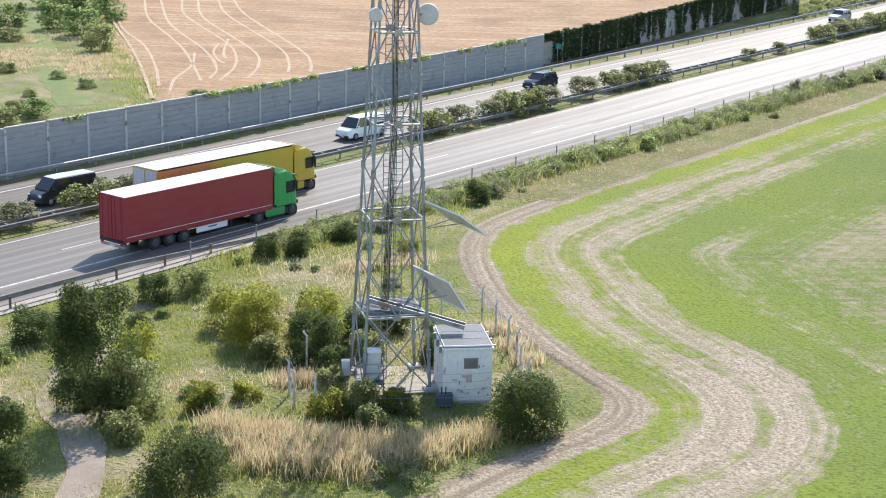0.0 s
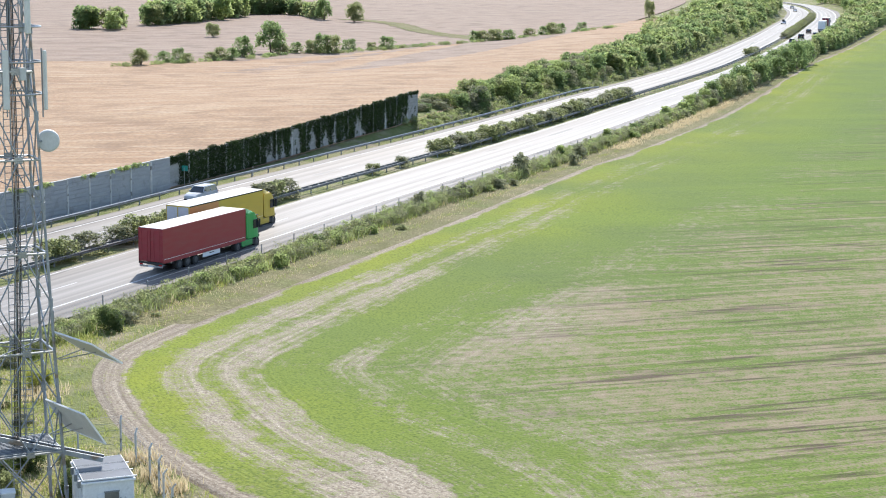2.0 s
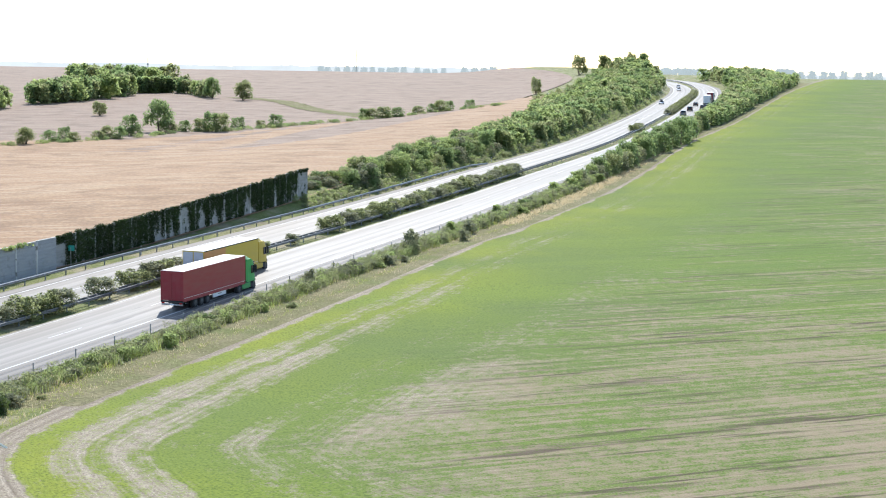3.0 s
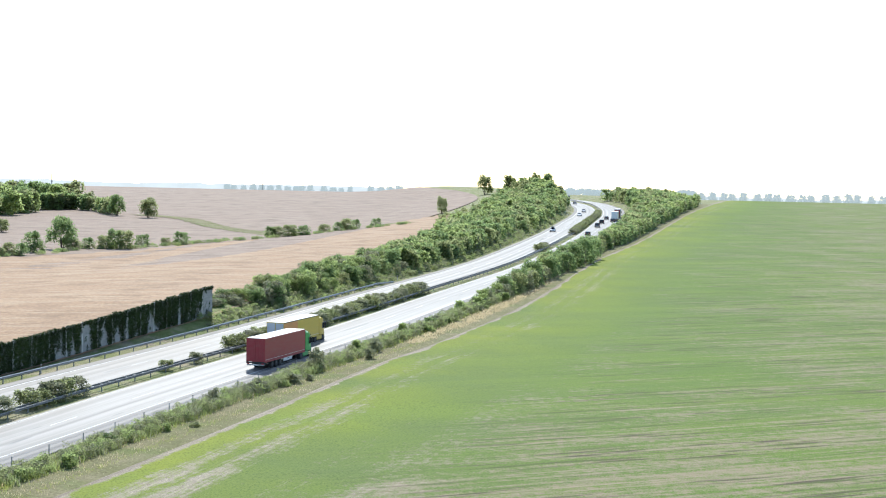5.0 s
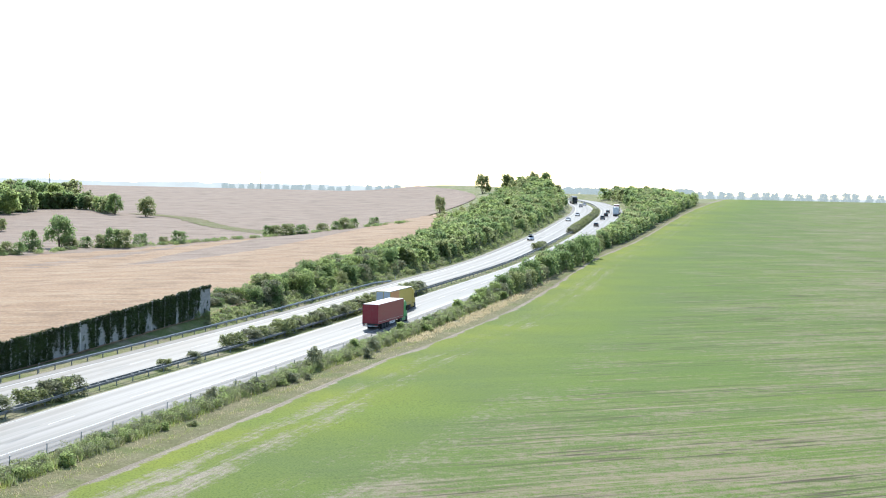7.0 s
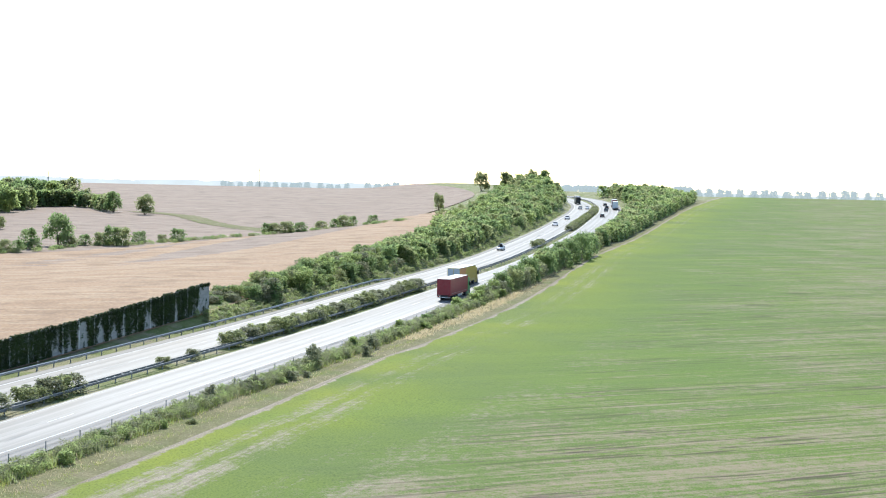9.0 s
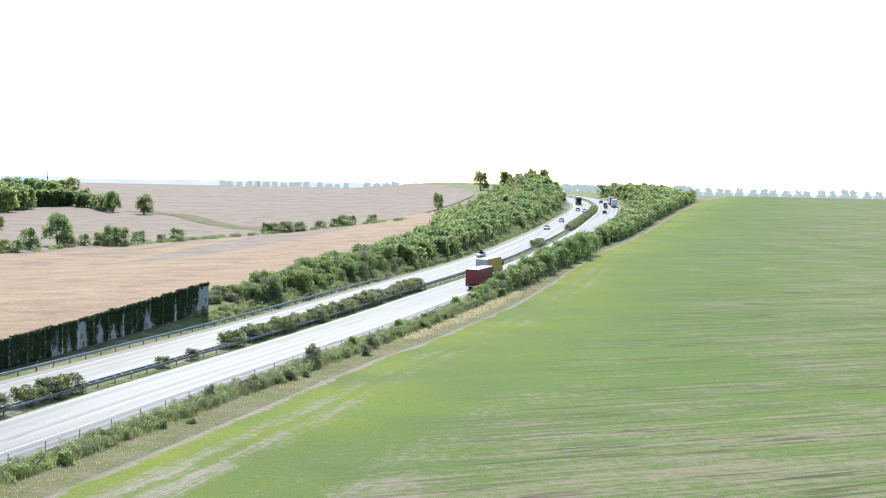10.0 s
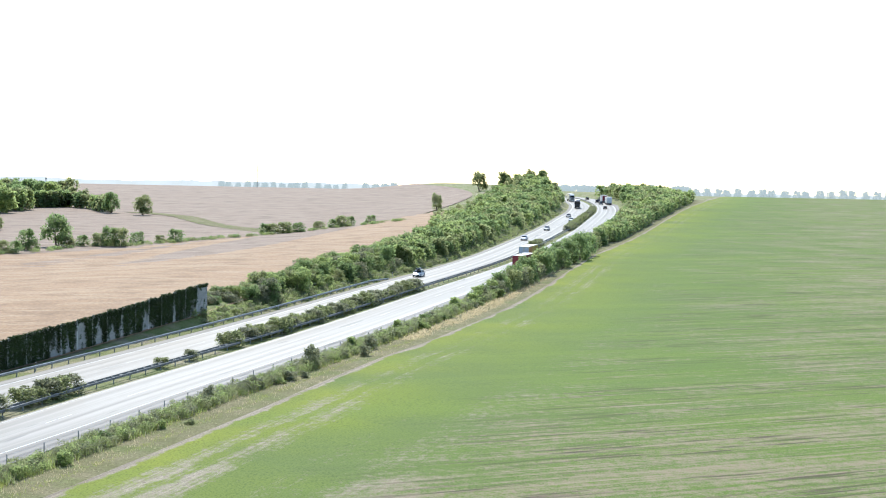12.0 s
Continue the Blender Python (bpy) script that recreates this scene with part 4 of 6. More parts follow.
# the hedge on the crop side, tall enough to hide the carriageway behind it
for k in range(92):
    s = 208 + k * 2.3 + RNG.random() * 1.5
    wide = 2.2 + min(max(s - 330, 0) * 0.05, 5)
    p = road(s, 14.7 + RNG.random() * wide)
    h = (2.6 + min((s - 208) / 40, 1) * 2.4) * (0.7 + 0.5 * RNG.random())
    w = h * (0.85 + 0.25 * RNG.random())
    HILL.sow(min(p.x, edge_x(p.y) - 3.6 - w / 2), p.y, w, h)
for s, off, w, h in ((232, 15.4, 4.2, 4.4), (243, 16, 4.6, 5.2), (258, 15.6, 5.0, 5.4), (276, 16.4, 5.0, 5.4), (312, 16, 5.4, 6.4), (322, 17, 6.2, 7.2), (332, 16.5, 6.0, 7.0), (338, 18, 5.2, 6.0), (297, 16.5, 4.6, 5.2)):
    p = road(s, off)
    HILL.sow(p.x, p.y, w, h, 0)


def thicket(name, spots, leaves, size, material, label, category="thicket"):
    """Far growth that nobody could count, as one mesh: spots of (x, y, width, height)."""
    out = []
    for x, y, w, h in spots:
        z = land(x, y) - 0.3
        ls = [((x + a[0], y + a[1], z + a[2]), r) for a, r in bush_lobes(w, h, 5)]
        out.append(leaf_corners(ls, int(leaves * 1.8), 0.75 * size * (w + h) / 8))
    return tagged(new(name, leaf_mesh(name, np.concatenate(out), material)), label, category, kind="stuff")


def far_spots(s0, s1, step, o0, o1, w, h, grow=0.0):
    out = []
    s = s0
    while s < s1:
        p = road(s, o0 + (o1 - o0) * RNG.random())
        f = 0.75 + 0.5 * RNG.random()
        out.append((min(p.x, edge_x(p.y) - 3.2 - w * f / 2), p.y, w * f, h * f * (1 + grow * (s - s0) / (s1 - s0))))
        s += step
    return out


for mtl, tone in ((M_LEAF, "dark green"), (M_LEAF_LIGHT, "light green"), (M_LEAF_OLIVE, "olive")):
    thicket("thicket", far_spots(268, 380, 1.6, -15.8, -27, 4.2, 3.6, 0.2), 300, 0.62, mtl, tone + " bushes on the wooded cutting side")
    thicket("thicket", far_spots(376, 800, 3.2, -15.5, -36, 4.6, 3.9, 0.45), 230, 0.7, mtl, tone + " woodland growth on the far cutting side")
    thicket("thicket", far_spots(480, 800, 9.0, -36, -50, 4.0, 2.6, 0.2), 200, 0.7, mtl, tone + " scrub along the far stubble field")
    thicket("thicket", far_spots(715, 850, 8.0, -20, -38, 6.0, 6.0, 0.35), 260, 0.7, mtl, tone + " taller trees over the far bend")
    thicket("thicket", far_spots(405, 560, 2.7, 15.5, 27, 4.8, 4.6, 0.1), 240, 0.66, mtl, tone + " woodland growth between motorway and crop field")
    thicket("thicket", far_spots(550, 830, 2.6, 16, 42, 5.2, 5.0, 0.4), 240, 0.68, mtl, tone + " dense woodland growth between motorway and crop field")
    thicket("thicket", far_spots(690, 860, 4.0, 25, 60, 6.0, 5.0, 0.2), 240, 0.7, mtl, tone + " trees at the far end of the crop field")
    thicket("copse", [(-181 + 16 * f + 7 * RNG.random() - 10 * f * RNG.random(), 527 + 84 * f + 22 * RNG.random(), 8.0, 7.0 + 3.5 * RNG.random()) for f in (RNG.random() for _ in range(17))], 300, 0.7, mtl, tone + " copse between the stubble fields")
    thicket("copse", [(-228 + 44 * RNG.random(), 715 + 60 * RNG.random(), 9, 6.5 + 3.5 * RNG.random()) for _ in range(14)], 260, 0.75, mtl, tone + " copse on the far stubble field")
    thicket("copse", [(-169 + 36 * f, 632 + 14 * math.sin(f * 3.1) - 26 * f * f + 6 * RNG.random(), 6.5, 6.0 + 2 * RNG.random()) for f in (RNG.random() for _ in range(12))], 300, 0.7, mtl, tone + " hedge trees between the stubble fields")
    thicket("copse", [(-192 + 14 * RNG.random(), 498 + 14 * RNG.random(), 7, 7 + 2 * RNG.random()) for _ in range(4)], 300, 0.7, mtl, tone + " trees between the stubble fields")
    thicket("weeds", [(x + 3 * RNG.random(), float(np.interp(x, [-124.8, -112.7, -105, -95, -85, -75, -66, -48.8, -33, -14], [350, 367, 381, 408, 413, 435, 456, 478, 510, 541])) + 3 * RNG.random(), 2.6, 1.2) for x in -126 + 112 * RNG.random(46)], 130, 0.6, mtl, tone + " low weeds along the field hedge", "weeds")

# the haze over this wood is its material's tint and glow
thicket("far_wood", [(65 + RNG.random() * 190, 1560 + RNG.random() * 130, 13, 10 + 5 * RNG.random()) for _ in range(60)], 160, 1.0, M_HAZE_TREES, "hazy blue-grey far wood beyond the bend")

for mtl, tone in ((M_LEAF_GREY, "grey-green"), (M_LEAF_OLIVE, "olive")):
    thicket("weeds", [(-35 + 13 * f, 54.5 + 5.0 * RNG.random() + 2.2 * f, 1.1, 0.7 + 0.4 * RNG.random()) for f in (RNG.random() for _ in range(20))], 150, 0.5, mtl, tone + " tall weeds on the slope before the dry reeds", "weeds")
# weeds and low growth along both edges of the motorway
for mtl, tone in ((M_LEAF_LIGHT, "light green"), (M_LEAF_GREY, "grey-green"), (M_LEAF_OLIVE, "olive")):
    thicket("weeds", far_spots(12, 228, 0.42, 14.6, 17.4, 1.3, 1.1, 0.5), 140, 0.42, mtl, tone + " weeds and brambles along the wire fence", "weeds")
    thicket("weeds", far_spots(226, 400, 0.9, 14.2, 16.0, 1.8, 1.5), 110, 0.6, mtl, tone + " low growth in front of the hedge", "weeds")
    thicket("weeds", far_spots(156, 600, 1.1, -13.4, -16.5, 1.7, 1.1), 90, 0.65, mtl, tone + " low growth at the foot of the cutting side", "weeds")

# single trees and hedge bushes between the stubble fields
FIELD = Patch([plant("tree", 1, 1, 3600, 0.06, M_LEAF, "leafy dark green field tree with short trunk", "tree", 12, 0.03, 0.1, "field trees", 0.44),
               plant("tree", 1, 1, 3600, 0.06, M_LEAF_OLIVE, "olive-green field tree with short trunk", "tree", 12, 0.03, 0.1, "field trees", 0.44)])
for x, y, w, h in ((-101.5, 407, 8.0, 8.8), (-121, 357, 5.0, 4.2), (-137, 474, 5.0, 4.6), (-114.3, 589, 8.0, 7.8), (-129, 602, 7.0, 8.4), (20.4, 862, 9.5, 11), (-2.3, 617, 4.6, 7.4), (35, 905, 4.0, 9), (50, 880, 7, 11), (56, 870, 8, 12)):
    FIELD.sow(x, y, w, h)
HEDGE = Patch([plant("bush", 1, 1, 2000, 0.072, m, l, "bush", 9, 0.02, group="hedge bushes between the fields", core=0.45) for m, l in
               ((M_LEAF, "dark green bush in the field hedge"), (M_LEAF_OLIVE, "olive bush in the field hedge"))])
for x, y, w, h in ((-118.5, 367, 4.4, 2.9), (-116.2, 371, 3.6, 3.6), (-113, 368, 3.6, 2.6), (-109.5, 377, 4.0, 2.4), (-108.3, 381, 4.0, 3.4), (-105.2, 381, 3.8, 3.3), (-106, 394, 5.4, 5.6), (-104, 392, 4.2, 3.0), (-98.4, 406, 4.6, 3.0), (-95.7, 411, 4.0, 3.2),
                   (-91.6, 413, 4.6, 3.8), (-88.6, 412, 5.4, 5.6), (-86, 412, 5.0, 5.4), (-83.8, 424, 4.4, 3.6), (-79.2, 434, 3.2, 2.2), (-75.1, 436, 5.0, 3.9), (-54.9, 479, 4.0, 3.6), (-52.6, 479, 5.0, 3.6), (-48.8, 479, 5.4, 4.0), (-45.2, 484, 5.2, 3.4), (-40.2, 505, 5.0, 2.8),
                   (-36.0, 508, 3.6, 3.2), (-33.4, 511, 5.4, 4.2), (-30.8, 516, 4.0, 3.6), (-24.8, 536, 4.2, 3.0)):
    HEDGE.sow(x, y, w, h)
# the wild strip by the wall
for x, y, w, h in ((-131.7, 175, 5.5, 4.5), (-124.5, 174.5, 6, 5.2), (-132.4, 188, 7, 6), (-118, 171, 6.2, 5.4), (-130, 191, 7, 6), (-124, 186, 6, 5.5), (-108.6, 161, 4.6, 4.8), (-94.8, 138, 2.4, 1.5), (-92.3, 122.6, 3.4, 2.0), (-89.6, 122, 3.6, 2.8), (-108.5, 142.5, 3.0, 1.7), (-89.8, 117.2, 3.6, 2.6),
                   (-123.6, 163.4, 4.4, 2.4), (-140, 194, 6, 5), (-81.1, 137.8, 3.2, 1.4), (-112.5, 165, 3.4, 2.4), (-97, 131, 2.0, 1.2), (-101, 141.5, 2.2, 1.3), (-79.5, 133.5, 2.2, 1.0)):
    HEDGE.sow(x, y, w * 0.86, h * 0.74)

# rows of avenue trees on the skyline, pale by their material's painted haze
ROW = Patch([plant("avenue_tree", 1, 1, 900, 0.12, M_HAZE_TREES, "hazy blue-grey rounded tree in a row on the skyline", "tree", 5, 0.035, 0.06, "avenue trees on the skyline", 0.47),
             plant("avenue_tree", 1, 1, 900, 0.12, M_HAZE_TREES, "hazy blue-grey spreading tree on the skyline", "tree", 5, 0.035, 0.06, "avenue trees on the skyline", 0.47)])
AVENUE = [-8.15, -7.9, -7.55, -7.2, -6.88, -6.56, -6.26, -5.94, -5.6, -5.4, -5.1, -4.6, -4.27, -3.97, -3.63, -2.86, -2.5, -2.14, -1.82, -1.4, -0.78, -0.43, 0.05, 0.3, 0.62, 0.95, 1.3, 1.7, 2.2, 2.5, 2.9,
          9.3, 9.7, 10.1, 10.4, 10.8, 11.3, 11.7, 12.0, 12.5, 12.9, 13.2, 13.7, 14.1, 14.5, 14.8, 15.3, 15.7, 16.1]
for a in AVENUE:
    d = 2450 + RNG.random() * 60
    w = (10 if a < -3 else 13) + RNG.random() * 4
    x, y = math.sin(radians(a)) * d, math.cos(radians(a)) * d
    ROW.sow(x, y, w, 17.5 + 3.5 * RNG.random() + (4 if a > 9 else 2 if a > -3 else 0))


def far_ridge(name, az0, az1, dist, rise, rough, seed, label):
    """A low wooded ridge on the horizon, a bank with an uneven crest."""
    vs, fs, n = [], [], 260
    for i in range(n + 1):
        az = radians(az0 + (az1 - az0) * i / n)
        f = min(1, i / 14, (n - i) / 14)
        top = -60 + (rise + 60) * f + rough * (noise.noise((i * 0.05, seed, 0)) * 1.6 + noise.noise((i * 0.31, seed, 4)) * 0.7 + noise.noise((i * 0.9, seed, 8)) * 0.35)
        for r, z in ((dist - 200, -70), (dist, top), (dist + 260, -70)):
            vs.append((math.sin(az) * r, math.cos(az) * r, z))
        if i:
            k = 3 * i
            fs += [(k - 3, k, k + 1, k - 2), (k - 2, k + 1, k + 2, k - 1)]
    tagged(new(name, mesh_of(name, vs, fs, M_HAZE_HILLS)), label, "hill", kind="structure")


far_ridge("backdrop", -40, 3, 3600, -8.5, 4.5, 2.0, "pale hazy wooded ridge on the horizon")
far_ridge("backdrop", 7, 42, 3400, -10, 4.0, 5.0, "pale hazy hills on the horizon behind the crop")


# grass blades and dry reeds
def blades(name, spots, n, h0, h1, width, material, label, lean=0.35):
    """Upright blades round spots of (x, y, spread), as one mesh."""
    k = RNG.integers(len(spots), size=n)
    sp = np.array(spots, float)[k]
    x, y = sp[:, 0] + RNG.normal(size=n) * sp[:, 2], sp[:, 1] + RNG.normal(size=n) * sp[:, 2]
    z = 0.015 * (y - 84.5) - 0.12
    h = h0 + (h1 - h0) * RNG.random(n)
    a = RNG.random(n) * 6.283
    dx, dy = np.cos(a) * width / 2, np.sin(a) * width / 2
    lx, ly = RNG.normal(size=n) * lean * h, RNG.normal(size=n) * lean * h
    p = np.stack([x, y, z], 1)
    w = np.stack([dx, dy, 0 * dx], 1)
    t = np.stack([lx, ly, h], 1)
    q = np.stack([p - w, p + w, p + w * 0.7 + t * 0.75, p + t], 1).reshape(-1, 3)
    return tagged(new(name, leaf_mesh(name, q, material, 4)), label, "grass", kind="stuff")


def on_scrub(x, y, margin=4.5):
    s, off = nearest(x, y)
    return off > 15.0 and edge_distance(x, y) < -margin and not ((x + 25.6) ** 2 + (y - 70.2) ** 2 < 5) and not ((x + 38.3) ** 2 + (y - 54.5) ** 2 < 7)


spots = [(x, y, 0.5) for x, y in zip(-56 + 42 * RNG.random(5200), 46 + 76 * RNG.random(5200)) if on_scrub(x, y)]
green = [p for p in spots if noise.noise((p[0] * 0.13, p[1] * 0.13, 1.0)) > -0.12]
dry = [p for p in spots if noise.noise((p[0] * 0.13, p[1] * 0.13, 1.0)) <= 0.05]
verge = [(p.x, p.y, 0.45) for p in (road(6 + 250 * RNG.random(), 14.7 + 2.8 * RNG.random()) for _ in range(2600))]
blades("verge_grass", verge, 30000, 0.15, 0.6, 0.06, M_GRASS, "tall green verge grass along the wire fence")
for mtl, tone in ((M_LEAF_GREY, "grey-green"), (M_LEAF_LIGHT, "light green"), (M_STRAW, "straw-coloured")):
    stalks = [(p.x, p.y, 0.35) for p in (road(14 + 236 * RNG.random(), 14.6 + 2.7 * RNG.random()) for _ in range(420))]
    blades("tall_weeds", stalks, 2500 if mtl is M_STRAW else 15000, 0.2, 0.85, 0.075, mtl, tone + " upright weed stalks along the wire fence", 0.22)
blades("dry_verge_grass", [(p.x, p.y, 0.5) for p in (road(6 + 250 * RNG.random(), 17.5 + 4.5 * RNG.random()) for _ in range(1600))], 5000, 0.12, 0.4, 0.05, M_STRAW, "dry straw-coloured grass between fence and crop")
blades("dry_verge_grass", [(edge_x(y) - 3.2 - 2.4 * RNG.random(), y, 0.5) for y in 225 + 330 * RNG.random(1500)], 14000, 0.2, 0.5, 0.12, M_STRAW, "dry brown grass between hedge and crop")
blades("grass", [(edge_x(y) - 3.0 - 0.5 * RNG.random(), y, 0.35) for y in 40 + 190 * RNG.random(900)], 5000, 0.1, 0.3, 0.05, M_GRASS, "grass fringe along the edge of the crop field")
blades("grass", green, 70000, 0.06, 0.26, 0.05, M_GRASS, "tufted green grass of the rough meadow")
blades("dry_grass", [(x + 2.6 * RNG.normal(), y + 2.6 * RNG.normal(), 0.6) for x, y in ((-111.5, 149.7), (-107.4, 154.5), (-100.3, 147.2), (-122.4, 166.8), (-116, 154), (-104, 152)) for _ in range(30)], 9000, 0.12, 0.4, 0.09, M_STRAW, "tan dry grass of the wild strip behind the wall", 0.4)
blades("dry_grass", [(west_of(y) - 0.4 + 1.6 * RNG.normal(), y, 0.4) for y in 112 + 95 * RNG.random(260)], 6000, 0.1, 0.4, 0.08, M_STRAW, "dry grass fringe along the stubble field", 0.4)
blades("grass", [(west_of(y) - 1.4 + 1.6 * RNG.normal(), y, 0.5) for y in 112 + 95 * RNG.random(260)], 6000, 0.1, 0.4, 0.08, M_GRASS, "green grass fringe along the stubble field", 0.4)
blades("dry_grass", dry, 11000, 0.12, 0.4, 0.04, M_STRAW, "straw-coloured dry grass of the rough meadow")
reeds = [(x, y, 0.55) for x, y in ((-34.8, 60.4), (-33.4, 60.2), (-32.4, 60.5), (-31.5, 60.7), (-30.2, 60.6), (-28.9, 60.8), (-27.6, 61.2), (-26.3, 61.6), (-25.0, 62.2), (-23.9, 63.2), (-23.0, 64.2), (-30.8, 59.2), (-29.4, 59.5), (-27.8, 59.8), (-26.2, 60.2), (-32.6, 58.9), (-24.6, 61.2), (-29.0, 58.0), (-31, 57.6), (-27, 58.6))]
blades("dry_reeds", reeds, 13000, 0.35, 1.15, 0.045, M_STRAW, "tall golden dry reed grass in a band", 0.3)
blades("grass", reeds, 5000, 0.3, 0.8, 0.06, M_GRASS, "green grass grown through the dry reeds", 0.3)
blades("dry_reeds", [(-34.2, 68.0, 0.5), (-33.3, 68.4, 0.45), (-34.8, 67.5, 0.4), (-25.9, 77.6, 0.6), (-24.4, 75.6, 0.6), (-27.6, 80.0, 0.6), (-38.0, 91.0, 0.8), (-40.4, 88.0, 0.7)], 3200, 0.25, 0.8, 0.05, M_STRAW, "pale dry grass tufts", 0.2)


# ---- lattice mast ----
M_MAST = worn("mast_steel", (0.24, 0.26, 0.29), (0.33, 0.355, 0.385), 0.8, 9, 0.5, 0.5, 0.5, stain=(0.20, 0.16, 0.13), bumpy=0.05)
M_BLACK = worn("black_cable", (0.02, 0.02, 0.02), (0.035, 0.035, 0.035), 2, 20, 0.6)
M_OFFWHITE = worn("offwhite_plastic", (0.62, 0.62, 0.60), (0.52, 0.52, 0.50), 1.5, 9, 0.5, bumpy=0.0)
M_DRUM = worn("dish_cover", (0.55, 0.56, 0.56), (0.46, 0.47, 0.47), 1.5, 9, 0.55, bumpy=0.0)
M_BACKSHEET = worn("panel_backsheet", (0.62, 0.61, 0.59), (0.52, 0.51, 0.49), 0.8, 7, 0.5)
M_CELL = worn("solar_cells", (0.10, 0.115, 0.14), (0.075, 0.085, 0.105), 0.6, 6, 0.5, 0.0, 0.3, bumpy=0.0, spec=0.15)
M_CABIN = worn("flaking_white_paint", (0.74, 0.75, 0.76), (0.64, 0.65, 0.66), 1.3, 10, 0.6, stain=(0.30, 0.31, 0.32), bumpy=0.15)
M_TRIM = worn("white_trim", (0.80, 0.80, 0.79), (0.68, 0.68, 0.67), 1.5, 12, 0.5)
M_PLATE = worn("dark_platform", (0.05, 0.07, 0.10), (0.08, 0.095, 0.12), 1.5, 12, 0.6)
M_VENT = worn("vent_grey", (0.17, 0.165, 0.14), (0.22, 0.21, 0.18), 3, 20, 0.7)
M_TEAL = worn("teal_sign", (0.03, 0.36, 0.30), (0.03, 0.30, 0.26), 2, 12, 0.5)
M_NOTICE = worn("faded_notice", (0.45, 0.30, 0.27), (0.55, 0.50, 0.46), 9, 30, 0.7)

MAST_AT = pose(-30.05, 69.9, land(-30.05, 69.9) - 0.1, 0, 0, 36)
MAST_W = [(0.0, 3.5), (3.95, 3.12), (8.95, 2.68), (13.75, 2.32), (18.25, 1.97), (22.4, 1.68), (26.4, 1.42), (30.2, 1.2)]


def mast_half(z):
    return float(np.interp(z, [a for a, _ in MAST_W], [b for _, b in MAST_W])) / 2


def lattice_mast():
    e = empty("lattice_mast", MAST_AT, "grey galvanised lattice radio mast on four legs with ladder and cables", "radio mast")
    corner = ((-1, -1), (1, -1), (1, 1), (-1, 1))
    top = MAST_W[-1][0]
    for cx, cy in corner:
        bm = bmesh.new()
        for (z0, w0), (z1, w1) in zip(MAST_W, MAST_W[1:]):
            add_bar(bm, (cx * w0 / 2, cy * w0 / 2, z0 - (0.25 if z0 == 0 else 0)), (cx * w1 / 2, cy * w1 / 2, z1), 0.085 - 0.0014 * z0, 8)
            zm = (z0 + z1) / 2
            h = mast_half(zm)
            add_bar(bm, (cx * h, cy * h, zm - 0.22), (cx * h * 0.995, cy * h * 0.995, zm + 0.22), 0.125, 6)
        part("leg", bm, M_MAST, e)
        block("footing", (cx * 1.75 - 0.35, cx * 1.75 + 0.35, cy * 1.75 - 0.35, cy * 1.75 + 0.35, -0.3, 0.22), M_CONCRETE, e, 0.04)
    for (z0, w0), (z1, w1) in zip(MAST_W, MAST_W[1:]):
        zm, hm = (z0 + z1) / 2, mast_half((z0 + z1) / 2)
        h0, h1 = w0 / 2, w1 / 2
        for k in range(4):
            (ax, ay), (bx, by) = corner[k], corner[(k + 1) % 4]
            bm = bmesh.new()
            lo, hi = Vector(((ax + bx) * h0 / 2, (ay + by) * h0 / 2, z0)), Vector(((ax + bx) * h1 / 2, (ay + by) * h1 / 2, z1))
            for cx, cy in (corner[k], corner[(k + 1) % 4]):
                mid = Vector((cx * hm, cy * hm, zm))
                if z0 > 0:
                    add_bar(bm, lo, mid, 0.038, 5)
                else:
                    add_bar(bm, (cx * h0, cy * h0, 0.1), Vector(((ax + bx) * hm / 2, (ay + by) * hm / 2, zm)), 0.038, 5)
                    add_bar(bm, Vector(((ax + bx) * hm / 2, (ay + by) * hm / 2, zm)), (cx * h1, cy * h1, z1), 0.038, 5)
                if z0 > 0:
                    add_bar(bm, mid, hi, 0.038, 5)
                    q = mid.lerp(hi, 0.5)
                    add_bar(bm, q, (cx * mast_half(q.z), cy * mast_half(q.z), q.z + 0.25), 0.022, 4)
            part("bracing", bm, M_MAST, e)
            bm = bmesh.new()
            add_bar(bm, (ax * h1, ay * h1, z1), (bx * h1, by * h1, z1), 0.06, 6)
            add_box(bm, -0.2, 0.2, -0.03, 0.03, -0.16, 0.16, 0.02, pose(hi.x, hi.y, hi.z, 0, 0, 90 * k))
            part("crossbar", bm, M_GALV, e)
        bm = bmesh.new()
        for k in range(2):
            (ax, ay), (bx, by) = corner[k], corner[k + 2]
            add_bar(bm, (ax * h1, ay * h1, z1), (bx * h1, by * h1, z1), 0.03, 5)
        part("inner_brace", bm, M_MAST, e)
    # ladders and cable runs up the inside
    for lx, ly, z0, z1, w in ((-0.42, -0.3, 0.3, top, 0.34), (0.28, -0.25, 4.0, top, 0.42), (0.02, -0.1, 4.0, top, 0.3)):
        bm = bmesh.new()
        for s in (-1, 1):
            add_bar(bm, (lx + s * w / 2, ly, z0), (lx * 0.6 + s * w / 2, ly * 0.6, z1), 0.024, 5)
        z = z0
        while z < z1:
            f = 1 - 0.4 * (z - z0) / (z1 - z0)
            add_bar(bm, (lx * f - w / 2, ly * f, z), (lx * f + w / 2, ly * f, z), 0.018, 4)
            z += 0.32
        part("ladder", bm, M_MAST, e)
    for k in range(5):
        x = -0.12 + 0.07 * k
        bm = bmesh.new()
        add_bar(bm, (x - 0.35, -0.15, 4.0), (x, -0.12, 13.8), 0.024, 5)
        add_bar(bm, (x, -0.12, 13.8), (x * 0.8, -0.08, top), 0.024, 5)
        part("cable", bm, M_BLACK, e, "black cable")
